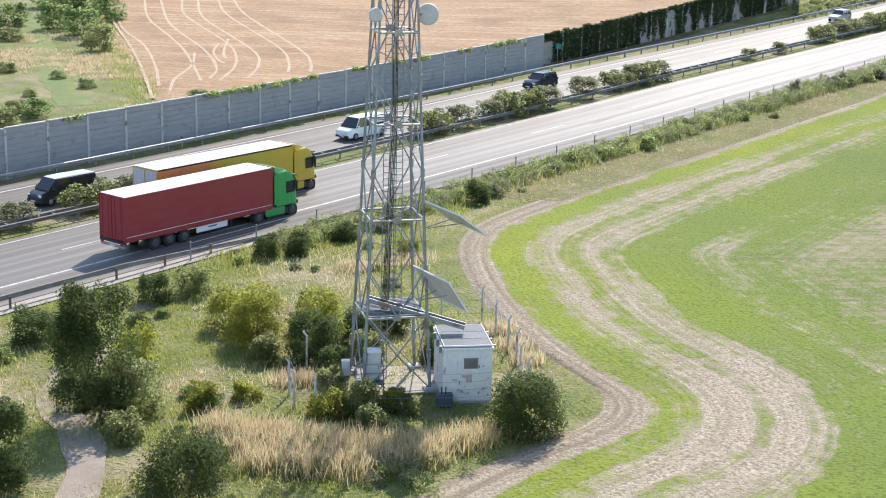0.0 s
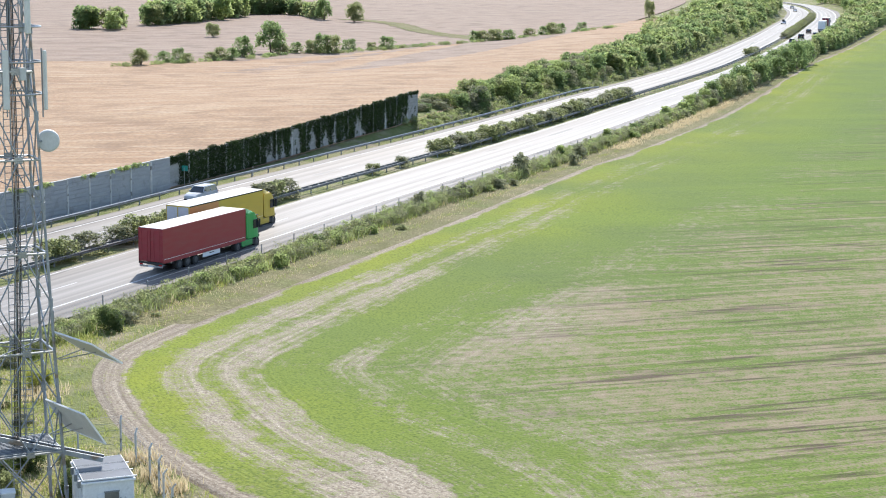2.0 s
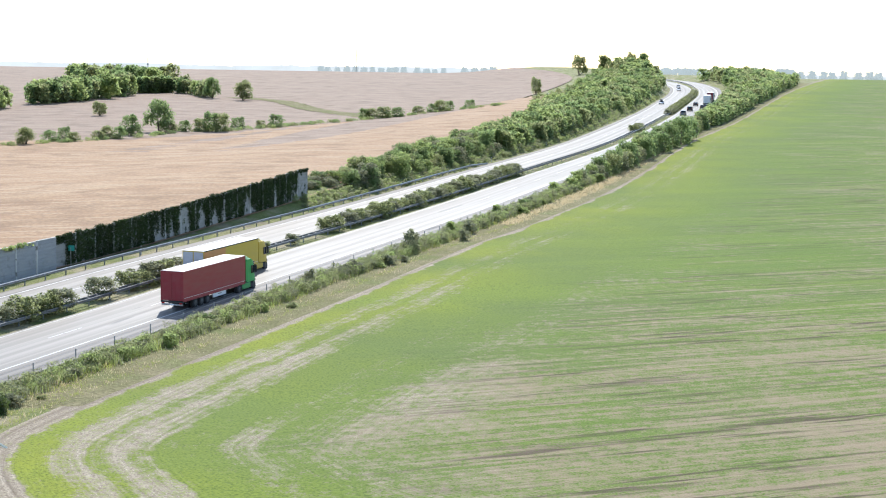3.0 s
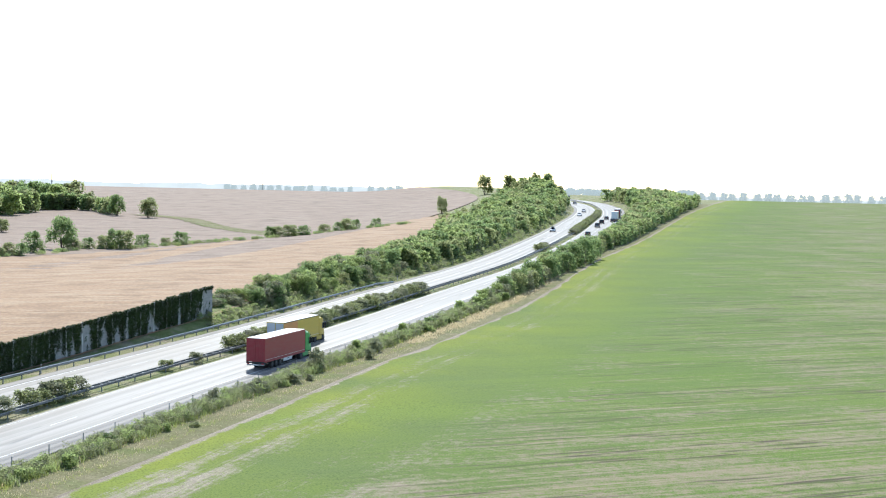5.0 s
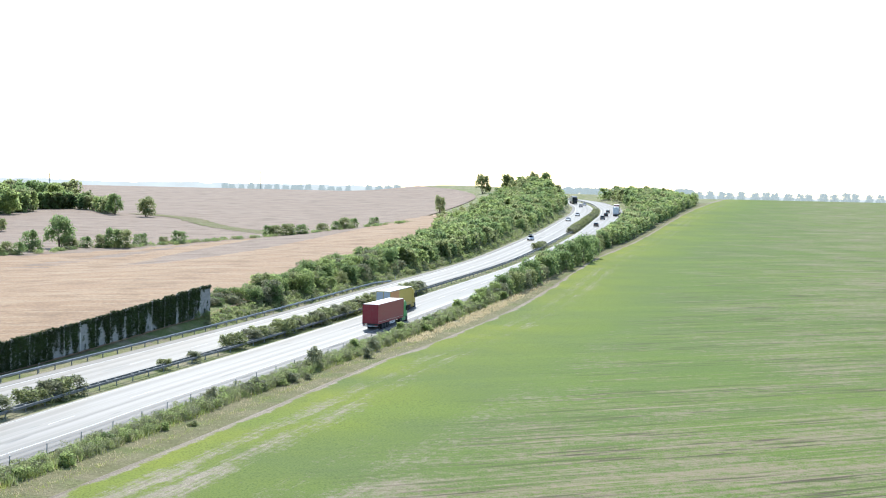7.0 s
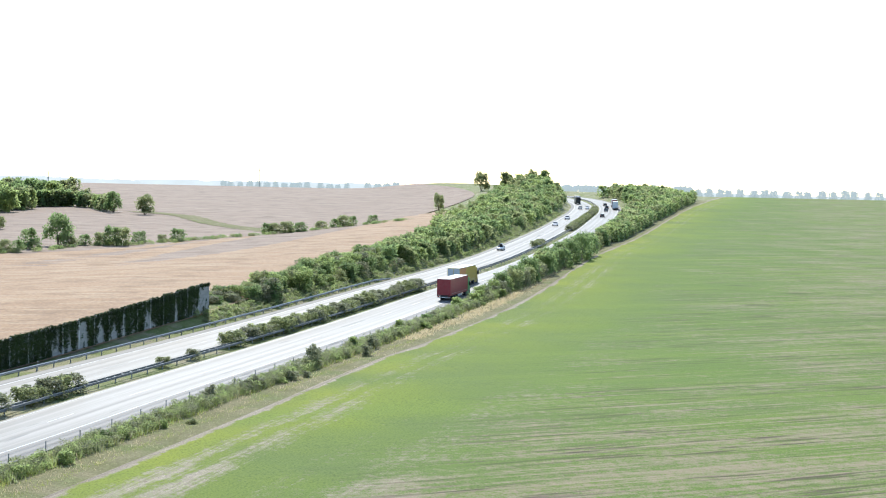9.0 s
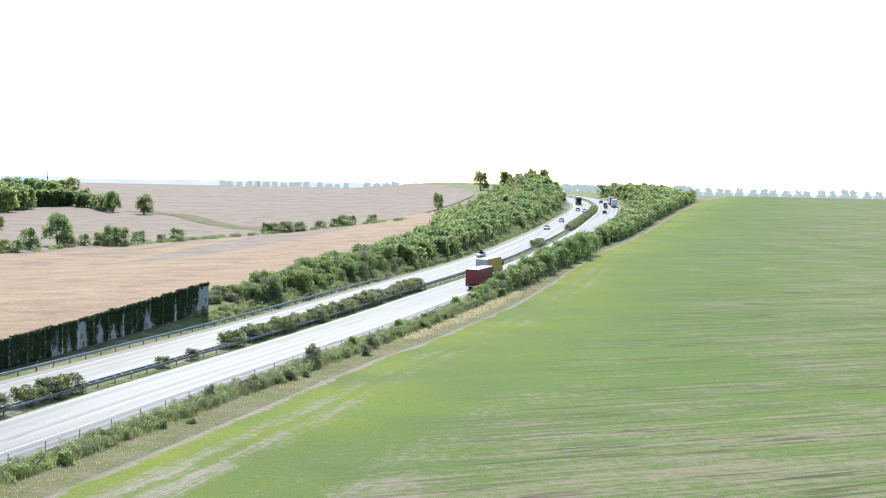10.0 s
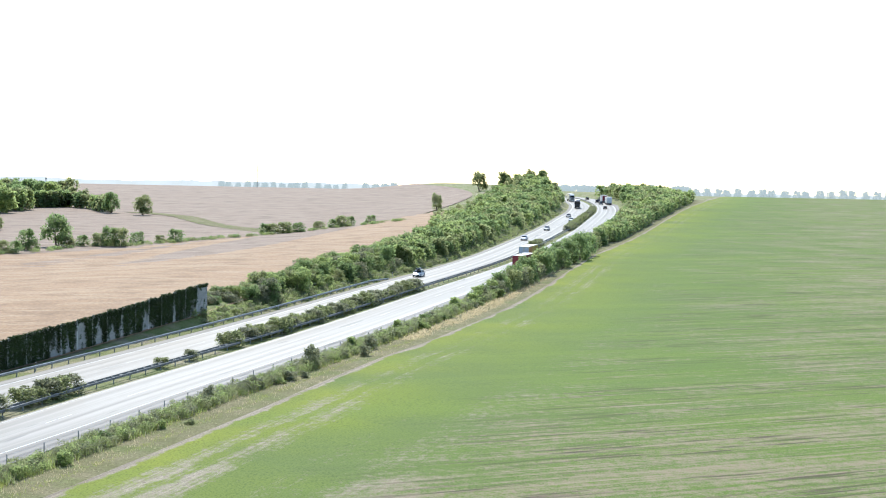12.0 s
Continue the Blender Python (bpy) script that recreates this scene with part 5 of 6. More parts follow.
    # platform of gratings over the first bay
    bm = bmesh.new()
    add_box(bm, -1.5, 1.5, -1.5, 1.5, 3.96, 4.02)
    platform = part("platform", bm, M_PLATE, e, "dark grating platform")
    for k in range(14):
        block("slat", (-1.5, 1.5, -1.5 + 0.22 * k, -1.46 + 0.22 * k, 4.022, 4.07), M_GALV_DULL, platform)
    # antenna rings and panel antennas
    for z in (21.35, 22.85, 24.5):
        r = 1.42
        bm = bmesh.new()
        loops = []
        for u in np.linspace(0, 2 * math.pi, 28, endpoint=False):
            loops.append([bm.verts.new(((r + 0.045 * math.cos(v)) * math.cos(u), (r + 0.045 * math.cos(v)) * math.sin(u), z + 0.045 * math.sin(v))) for v in np.linspace(0, 2 * math.pi, 6, endpoint=False)])
        for m in range(28):
            p, q = loops[m], loops[(m + 1) % 28]
            for n in range(6):
                bm.faces.new((p[n], q[n], q[(n + 1) % 6], p[(n + 1) % 6]))
        ring = part("antenna_ring", bm, M_GALV, e)
        for k in range(4):
            cx, cy = corner[k]
            h = mast_half(z)
            bm = bmesh.new()
            add_bar(bm, (cx * h, cy * h, z), Vector((cx, cy, 0)).normalized() * r + Vector((0, 0, z)), 0.035, 5)
            part("bracket", bm, M_GALV, ring)
    for a, z0, z1 in ((-132, 20.55, 23.4), (-98, 20.7, 23.45), (-20, 20.6, 23.4), (140, 21.2, 23.6), (60, 20.6, 23.4), (-150, 24.2, 26.8), (-60, 24.2, 26.8)):
        c, s = math.cos(radians(a - 36 + 23)), math.sin(radians(a - 36 + 23))
        m = pose(1.58 * c, 1.58 * s, 0, 0, 0, a - 36 + 23 - 90)
        p = block("panel_antenna", (-0.14, 0.14, 0.0, 0.13, z0, z1), M_OFFWHITE, e, 0.03, "pale upright panel antenna", m)
        bar("antenna_pipe", (1.5 * c, 1.5 * s, z0 - 0.35), (1.5 * c, 1.5 * s, z1 + 0.1), 0.035, M_GALV_DULL, e)
    for a, z in ((-70, 22.3), (-10, 22.6), (170, 22.5), (100, 22.0)):
        c, s = math.cos(radians(a)), math.sin(radians(a))
        block("radio_unit", (-0.16, 0.16, -0.1, 0.1, z - 0.3, z + 0.3), M_DRUM, e, 0.03, "", pose(0.95 * c, 0.95 * s, 0, 0, 0, a - 90))
    # two drum dishes turned to the camera's side
    for x, y, z, r in ((1.52, -0.62, 19.1, 0.52), (-1.18, -1.05, 19.12, 0.34)):
        bm = bmesh.new()
        m = pose(x, y, z, 92, 0, -14)
        bmesh.ops.create_cone(bm, cap_ends=True, segments=32, radius1=r, radius2=r * 1.0, depth=0.34, matrix=m)
        bmesh.ops.create_cone(bm, cap_ends=True, segments=32, radius1=r, radius2=r * 0.86, depth=0.05, matrix=m @ pose(0, 0, 0.195))
        part("drum_dish", bm, M_DRUM, e, "round grey drum dish antenna")
        bar("dish_arm", (x, y + 0.2, z), ((0.98 if x > 0 else -0.98), -0.9, z), 0.05, M_GALV_DULL, e)


def mast_panels():
    """Two steel-framed solar panels on struts at the mast's side, at their own tilt."""
    for (x, y, z), tilt, label in (((-28.7, 69.7, 6.15), 56, "steep solar panel seen from its pale back beside the mast"), ((-28.3, 69.85, 9.55), 36, "flat-lying solar panel with pale edge beside the mast")):
        e = empty("solar_panel", pose(x, y, z, 0, 0, -38), label, "solar panel", "solar panels on the mast")
        m = pose(0, 0, 0, 0, 0, 0)
        t = Matrix.Rotation(radians(-tilt), 4, "X")
        # x runs along the row, y down the slope
        bm = bmesh.new()
        add_box(bm, 0, 3.5, 0, 1.95, -0.02, 0.0, 0, t)
        part("backsheet", bm, M_BACKSHEET, e)
        for k in range(3):
            bm = bmesh.new()
            add_box(bm, 0.03 + 1.16 * k, 1.15 + 1.16 * k, 0.03, 1.92, 0.002, 0.02, 0, t)
            part("cell_field", bm, M_CELL, e)
        bm = bmesh.new()
        for a in ((0, 3.5, -0.04, 0, -0.05, 0.03), (0, 3.5, 1.95, 1.99, -0.05, 0.03), (-0.04, 0, -0.04, 1.99, -0.05, 0.03), (3.5, 3.54, -0.04, 1.99, -0.05, 0.03)):
            add_box(bm, *a, 0, t)
        part("frame", bm, M_TRIM, e)
        for k in (0.2, 1.2):
            q = t @ Vector((0.9 + k, 1.3, -0.05))
            bar("strut", q, (-0.4 + 0.2 * k, 0.35, -1.9 if tilt > 40 else -1.5), 0.03, M_GALV, e)


def cabin():
    e = empty("equipment_cabin", pose(-25.25, 68.6, land(-25.25, 68.6) - 0.1, 0, 0, 29.7), "white flaking-painted equipment cabin with solar panels on its roof", "cabin")
    w, d, h = 1.22, 3.4, 2.85
    body = block("wall", (-w, w, 0, d, 0.12, h), M_CABIN, e, 0.03)
    bm = bmesh.new()
    for a in ((-w - 0.01, -w + 0.1, -0.02, 0.09), (w - 0.1, w + 0.01, -0.02, 0.09), (-w - 0.01, -w + 0.1, d - 0.09, d + 0.02), (w - 0.1, w + 0.01, d - 0.09, d + 0.02)):
        add_box(bm, *a, 0.1, h + 0.01)
    part("corner_trim", bm, M_CABIN, e)
    block("plinth", (-w + 0.05, w - 0.05, 0.05, d - 0.05, -0.1, 0.12), M_CONCRETE, e)
    block("roof", (-w - 0.08, w + 0.08, -0.12, d + 0.1, h + 0.012, h + 0.12), M_TRIM, e, 0.02)
    for k in range(3):
        p = block("solar_module", (-w + 0.02, w - 0.02, 0.0 + 1.13 * k, 1.1 + 1.13 * k, h + 0.19, h + 0.225), M_CELL, e, 0.0, "grey roof solar module")
        bm = bmesh.new()
        x0, x1, y0, y1 = -w + 0.02, w - 0.02, 1.13 * k, 1.1 + 1.13 * k
        for a in ((x0 - 0.03, x1 + 0.03, y0 - 0.035, y0), (x0 - 0.03, x1 + 0.03, y1, y1 + 0.028), (x0 - 0.03, x0, y0, y1), (x1, x1 + 0.03, y0, y1)):
            add_box(bm, *a, h + 0.17, h + 0.24)
        part("module_frame", bm, M_TRIM, p)
    for y in (0.15, 1.2, 2.3):
        block("roof_bracket", (-w - 0.2, w + 0.2, y, y + 0.08, h + 0.12, h + 0.17), M_GALV, e)
        block("bracket_clip", (-w - 0.22, -w - 0.08, y - 0.05, y + 0.1, h - 0.18, h + 0.16), M_GALV_DULL, e, 0.01)
    door = block("door", (-0.52, 0.55, -0.045, -0.005, 0.2, 2.32), M_CABIN, e, 0.01, "white paint-chipped cabin door")
    block("handle", (-0.44, -0.38, -0.1, -0.045, 1.05, 1.25), M_GALV_DULL, door, 0.01)
    for z in (0.5, 1.9):
        block("hinge", (0.53, 0.6, -0.07, -0.02, z, z + 0.14), M_GALV_DULL, door)
    block("notice", (-0.08, 0.22, -0.06, -0.047, 1.15, 1.55), M_NOTICE, door, 0, "faded reddish notice")
    v = block("vent", (-0.22, 0.52, -0.07, -0.02, 2.36, 2.42), M_GALV_DULL, e)
    bm = bmesh.new()
    add_box(bm, -0.2, 0.5, -0.05, -0.01, 1.86, 2.36)
    for k in range(7):
        add_box(bm, -0.19, 0.49, -0.075, -0.045, 1.9 + 0.062 * k, 1.94 + 0.062 * k)
    part("vent_grille", bm, M_VENT, e, "grey-brown ventilation grille")
    for k in range(2):
        block("seam", (-w - 0.015, -w + 0.0, 1.1 * (k + 1), 1.1 * (k + 1) + 0.05, 0.15, h), M_CABIN, e)
    b = empty("service_bin", pose(-26.2, 67.75, land(-26.2, 67.75) - 0.1, 0, 0, 30), "dark green service box against the cabin wall", "box")
    block("body", (-0.35, 0.45, -0.3, 0.2, 0, 0.62), M_PLATE, b, 0.04)
    block("lid", (-0.37, 0.47, -0.32, 0.22, 0.625, 0.68), M_PLATE, b, 0.02)
    bar("grip", (-0.1, -0.05, 0.68), (-0.1, -0.05, 1.05), 0.03, M_BLACK, b)
    bar("grip", (0.12, -0.05, 0.68), (0.12, -0.05, 1.05), 0.03, M_BLACK, b)


def compound():
    z = land(-30, 69) - 0.1
    tagged(block("slab", (-2.1, 2.1, -2.1, 2.1, -0.1, 0.1), M_SLAB, None, 0.02, m=pose(-29.6, 70.2, z, 0, 0, 36)), "cracked tan concrete slab under the mast", "slab", kind="structure")
    e = empty("battery_rack", pose(-30.35, 67.95, z, 0, 0, 28), "dark steel stand with handrail carrying a white cabinet", "stand")
    block("deck", (-0.75, 0.75, -0.6, 0.6, 0.62, 0.72), M_PLATE, e, 0.01)
    for x in (-0.7, 0.7):
        for y in (-0.55, 0.55):
            bar("leg", (x, y, 0), (x, y, 1.7), 0.035, M_GALV_DULL, e)
    for z1 in (1.2, 1.68):
        for a, b in (((-0.7, -0.55), (0.7, -0.55)), ((0.7, -0.55), (0.7, 0.55)), ((-0.7, -0.55), (-0.7, 0.55))):
            bar("handrail", (*a, z1), (*b, z1), 0.025, M_GALV, e)
    c = empty("outdoor_cabinet", pose(-30.25, 68.15, z + 0.72, 0, 0, 28), "white outdoor electrical cabinet on the steel stand", "cabinet")
    block("body", (-0.4, 0.4, -0.32, 0.35, 0, 1.45), M_OFFWHITE, c, 0.03)
    block("hood", (-0.44, 0.44, -0.36, 0.39, 1.452, 1.54), M_TRIM, c, 0.03)
    d = block("door", (-0.36, 0.36, -0.345, -0.322, 0.08, 1.38), M_OFFWHITE, c, 0.01)
    block("handle", (0.26, 0.3, -0.37, -0.345, 0.65, 0.85), M_GALV_DULL, d)
    c = empty("meter_box", pose(-31.5, 67.6, z + 0.9, 0, 0, 28), "small pale meter box fixed to a mast leg", "box")
    block("body", (-0.2, 0.2, -0.15, 0.15, 0, 0.75), M_OFFWHITE, c, 0.02)
    block("lid", (-0.22, 0.22, -0.17, 0.17, 0.752, 0.8), M_TRIM, c, 0.01)
    bar("stand_pipe", (0, 0.05, -1.0), (0, 0.05, 0.05), 0.04, M_GALV_DULL, c)
    # cable bridge from the mast to the cabin
    a, b = Vector((-30.9, 68.9, 4.35)), Vector((-26.1, 70.3, 3.12))
    e = empty("cable_bridge", pose(0, 0, 0), "sloping steel cable tray from mast to cabin", "cable tray")
    d = (b - a).normalized()
    side = Vector((-d.y, d.x, 0)).normalized()
    for s in (-0.24, 0.24):
        bm = bmesh.new()
        m = Matrix.Translation((a + b) / 2 + side * s) @ d.to_track_quat("X", "Z").to_matrix().to_4x4()
        add_box(bm, -(b - a).length / 2, (b - a).length / 2, -0.025, 0.025, -0.12, 0.12, 0, m)
        part("side_rail", bm, M_MAST, e)
    bm = bmesh.new()
    for k in range(18):
        p = a.lerp(b, (k + 0.5) / 18)
        add_bar(bm, p + side * 0.22, p - side * 0.22, 0.025, 5)
    part("rungs", bm, M_GALV, e)
    for k in range(5):
        o = side * (-0.14 + 0.07 * k) + Vector((0, 0, 0.05))
        bar("cable", a + o, b + o, 0.03, M_BLACK, e, 5)
    # fence round the compound
    e = empty("compound_fence", pose(0, 0, 0), "old compound fence of grey concrete posts with bent tops and wire", "fence")
    ring = [(-33.9, 66.0), (-32.9, 64.6), (-31.6, 64.3), (-29.9, 64.9), (-28.3, 65.7), (-26.5, 66.6), (-24.6, 67.6), (-22.7, 69.2), (-22.9, 71.2), (-24.0, 73.2), (-24.9, 75.2), (-26.0, 77.0), (-27.6, 79.4), (-29.2, 81.5), (-31.4, 80.6), (-33.2, 78.0), (-34.6, 74.0), (-34.9, 70.0)]
    first = None
    for i, (x, y) in enumerate(ring):
        if 2 < i < 8 or i in (15, 16):
            continue
        dx, dy = x + 29, y - 72
        m = pose(x, y, land(x, y) - 0.1, 0, 0, math.degrees(math.atan2(dy, dx)))
        if first is None:
            bm = bmesh.new()
            add_box(bm, -0.05, 0.05, -0.05, 0.05, -0.2, 1.8, 0.012)
            add_box(bm, -0.042, 0.042, -0.042, 0.042, 0, 0.32, 0.01, pose(0, 0, 1.78, 0, 38, 0))
            first = part("post", bm, M_CONCRETE, e)
            first.matrix_basis = m
        else:
            again(first, m, e)
    bm = bmesh.new()
    for (x0, y0), (x1, y1) in zip(ring, ring[1:]):
        for h in (0.3, 0.7, 1.1, 1.5, 1.9):
            add_bar(bm, (x0, y0, land(x0, y0) + h), (x1, y1, land(x1, y1) + h), 0.008, 4)
    part("wire", bm, M_GALV_DULL, e)


lattice_mast()
mast_panels()
cabin()
compound()

# small teal emergency sign by the wall's gap, and a plain board on the far cutting side
e = empty("escape_sign", pose(*road(93.6, -15.9), 0, 0, heading(93) + 180), "small teal sign board on a post by the wall opening", "sign")
bar("post", (0, 0, -0.2), (0, 0, 2.1), 0.04, M_GALV, e)
block("board", (-0.5, 0.5, -0.03, 0.0, 1.7, 2.35), M_TEAL, e, 0.01)
block("writing", (-0.36, 0.12, -0.036, -0.031, 1.95, 2.1), M_TRIM, e)
e = empty("road_sign", pose(*road(349, -17.0), 0, 0, heading(349)), "grey back of a large road sign board on two posts", "sign")
for x in (-1.6, 1.6):
    bar("post", (x, 0, -0.3), (x, 0, 2.2), 0.08, M_GALV_DULL, e)
block("board", (-2.2, 2.2, -0.1, -0.04, 1.9, 4.6), M_GALV_DULL, e, 0.02)
for az, el0, h in ((-6.85, 1085, 16.0), (-14.4, 780, 12.5)):
    x, y = math.sin(radians(az)) * el0, math.cos(radians(az)) * el0
    e = empty("far_mast", pose(x, y, land(x, y) - 0.2), "thin far pole on the skyline", "mast")
    bar("pole", (0, 0, 0), (0, 0, h), 0.22, M_GALV_DULL, e)
    block("head", (-0.4, 0.4, -0.3, 0.3, h * 0.7, h * 0.74), M_GALV_DULL, e)


# ---- vehicles ----
M_GLASS, _, _b = shader("dark_glass", 0.06, 0, 0.6)
_b.inputs["Base Color"].default_value = (0.02, 0.024, 0.028, 1)
M_TYRE = worn("tyre_rubber", (0.02, 0.02, 0.02), (0.035, 0.034, 0.033), 3, 20, 0.85)
M_RIM = worn("steel_rim", (0.45, 0.45, 0.46), (0.3, 0.3, 0.31), 4, 20, 0.4, 0.6)
# Lorry rims darkened: the shade below the body is put into their colour.
M_RIM_SHADED = worn("dirty_rim", (0.12, 0.115, 0.11), (0.07, 0.068, 0.065), 4, 20, 0.7, 0.3)
M_RED_SHEET = paint("dark_red_tarpaulin", (0.25, 0.016, 0.026), 0.5, 0.15)
M_YELLOW = paint("ochre_yellow_paint", (0.52, 0.36, 0.035), 0.4, 0.15)
M_ORANGE = paint("orange_tarpaulin", (0.60, 0.24, 0.07), 0.5, 0.2)
M_GREEN = paint("bright_green_paint", (0.02, 0.30, 0.075), 0.3, 0.12)
M_WHITE_SHEET = paint("white_roof_sheet", (0.62, 0.61, 0.59), 0.6, 0.25)
M_WHITE = paint("white_paint", (0.78, 0.79, 0.80), 0.25, 0.12)
M_GREY_DOOR = paint("pale_grey_doors", (0.48, 0.50, 0.55), 0.45, 0.2)
M_CHASSIS = worn("chassis_black", (0.022, 0.022, 0.023), (0.045, 0.042, 0.04), 2, 15, 0.7)
M_LAMP_RED = paint("red_lamp", (0.35, 0.01, 0.01), 0.2, 0.0)
M_LAMP_CLEAR = paint("clear_lamp", (0.75, 0.75, 0.72), 0.1, 0.0)
M_SILVER = paint("silver_paint", (0.50, 0.51, 0.52), 0.25, 0.1)
M_BLUE_BLACK = paint("blue_black_paint", (0.018, 0.024, 0.04), 0.2, 0.06)
M_DARK = paint("dark_paint", (0.025, 0.027, 0.03), 0.2, 0.1)
M_GREY_CAR = paint("grey_paint", (0.16, 0.17, 0.18), 0.25, 0.1)


def wheel(x, y, r, width, parent, rim=None):
    bm = bmesh.new()
    m = pose(x, y, r, 0, 90, 0)
    bmesh.ops.create_cone(bm, cap_ends=True, segments=22, radius1=r, radius2=r, depth=width, matrix=m)
    bmesh.ops.bevel(bm, geom=[e for e in bm.edges if abs(e.verts[0].co.x - e.verts[1].co.x) < 1e-4], offset=r * 0.08, segments=1, affect="EDGES")
    t = part("wheel", bm, M_TYRE, parent)
    s = 1 if x > 0 else -1
    bm = bmesh.new()
    bmesh.ops.create_cone(bm, cap_ends=True, segments=18, radius1=r * 0.6, radius2=r * 0.45, depth=0.05, matrix=pose(x + s * (width / 2 + 0.012), y, r, 0, 90 * s, 0))
    bmesh.ops.create_cone(bm, cap_ends=True, segments=10, radius1=r * 0.2, radius2=r * 0.16, depth=0.09, matrix=pose(x + s * (width / 2 + 0.03), y, r, 0, 90 * s, 0))
    part("rim", bm, rim or M_RIM, t)


def hull(name, stations, material, parent, label="", bevel=0.05):
    """A body lofted through stations of (y, half width low, half width high, z low, z high)."""
    bm = bmesh.new()
    rings = [[bm.verts.new(p) for p in ((-a, y, z0), (a, y, z0), (b, y, z1), (-b, y, z1))] for y, a, b, z0, z1 in stations]
    for r, q in zip(rings, rings[1:]):
        for k in range(4):
            bm.faces.new((r[k], r[(k + 1) % 4], q[(k + 1) % 4], q[k]))
    bm.faces.new(rings[0][::-1])
    bm.faces.new(rings[-1])
    bmesh.ops.recalc_face_normals(bm, faces=bm.faces)
    if bevel:
        bmesh.ops.bevel(bm, geom=list(bm.edges), offset=bevel, segments=2, affect="EDGES", clamp_overlap=True)
    return part(name, bm, material, parent, label)


def lorry(side, side_low, roof, doors, cab, label, length=13.6):
    e = empty("lorry", pose(0, 0, 0), label, "lorry")
    w, z0, z1 = 1.275, 0.98, 3.98
    tr = block("trailer_box", (-w, w, 0.03, length, z0 + 0.05, z1), side, e, 0.02)
    block("roof", (-w + 0.03, w - 0.03, 0.05, length - 0.05, z1 + 0.004, z1 + 0.04), roof, e, 0.012, "white tarpaulin roof")
    for x in (-w / 2, w / 2):
        d = block("rear_door", (x - w / 2 + 0.06, x + w / 2 - 0.06, -0.02, 0.026, z0 + 0.14, z1 - 0.1), doors, e, 0.01)
        for dx in (-0.3, 0.3):
            bar("locking_bar", (x + dx, -0.035, z0 + 0.15), (x + dx, -0.035, z1 - 0.12), 0.014, doors, d)
    frame_m = M_DARK if side is M_ORANGE else side
    for x in (-w, w - 0.05):
        block("corner_post", (x - 0.006, x + 0.056, -0.04, 0.08, z0, z1 + 0.01), frame_m, e, 0.01)
        block("front_post", (x - 0.006, x + 0.056, length - 0.06, length + 0.03, z0, z1 + 0.01), frame_m, e, 0.01)
        block("roof_rail", (x - 0.008, x + 0.058, 0.08, length - 0.06, z1 - 0.09, z1 + 0.012), M_DARK if side is not M_RED_SHEET else side, e)
    for x in (-w - 0.012, w + 0.004):
        block("curtain_hem", (x, x + 0.008, 0.1, length - 0.1, z0 + 0.3, z0 + 0.33), M_WHITE, e, 0, "thin pale hem line")
        block("curtain_skirt", (x, x + 0.008, 0.1, length - 0.1, z0 - 0.04, z0 + 0.12), side, e)
    if side_low is not None:
        for x in (-w - 0.01, w + 0.003):
            block("orange_curtain", (x, x + 0.007, 0.1, 5.2, z0 + 0.35, z1 - 0.1), side_low, e, 0, "orange rear part of the curtain")
    block("bumper", (-1.2, 1.2, -0.06, 0.06, 0.55, 0.72), M_RIM, e, 0.02)
    block("rear_sill", (-w, w, -0.05, 0.12, 0.82, 1.0), M_CHASSIS, e, 0.01)
    for x in (-1.0, 1.0):
        block("tail_light", (x - 0.17, x + 0.17, -0.08, -0.052, 0.72, 0.84), M_LAMP_RED, e, 0.01)
    block("number_plate", (-0.26, 0.26, -0.075, -0.062, 0.58, 0.69), M_WHITE, e)
    block("chassis", (-0.55, 0.55, 0.2, length + 1.5, 0.72, 1.02), M_CHASSIS, e)
    for y in (2.6, 3.9, 5.2):
        for x in (-1.06, 1.06):
            wheel(x * 0.97, y, 0.5, 0.38, e, M_RIM_SHADED)
        block("axle", (-0.95, 0.95, y - 0.06, y + 0.06, 0.44, 0.56), M_CHASSIS, e)
    for x in (-1.22, 1.19):
        block("side_guard", (x, x + 0.03, 6.3, 9.2, 0.5, 0.92), M_WHITE if side is M_RED_SHEET else M_CHASSIS, e, 0.005, "white side guard panel" if side is M_RED_SHEET else "")
        block("guard_mark", (x + (0.031 if x > 0 else -0.004), x + (0.034 if x > 0 else -0.001), 7.4, 8.2, 0.72, 0.8), M_CHASSIS, e)
        block("mudguard", (x - 0.3 if x > 0 else x, x + 0.03 if x > 0 else x + 0.33, 1.9, 5.9, 1.0, 1.04), M_CHASSIS, e)
    for x in (-0.7, 0.7):
        block("landing_leg", (x - 0.08, x + 0.08, 9.9, 10.06, 0.3, 0.9), M_CHASSIS, e)
    # tractor
    f = length + 0.35
    for y, dbl in ((length - 1.35, True), (length + 2.15, False)):
        for x in (-1.04, 1.04):
            wheel(x, y, 0.51, 0.5 if dbl else 0.34, e, M_RIM_SHADED)
    hull("cab", [(f + 0.1, 1.2, 1.14, 1.05, 3.35), (f + 0.25, 1.24, 1.16, 1.0, 3.5), (f + 1.35, 1.24, 1.14, 1.0, 3.5), (f + 1.85, 1.23, 1.08, 1.0, 3.28), (f + 2.2, 1.18, 1.04, 0.98, 2.75), (f + 2.34, 1.1, 1.0, 0.98, 1.7)], cab, e, "", 0.07)
    hull("cab_skirt", [(f + 1.72, 1.22, 1.22, 0.42, 1.02), (f + 2.2, 1.2, 1.18, 0.38, 1.02), (f + 2.36, 1.08, 1.06, 0.4, 1.0)], cab, e, "", 0.04)
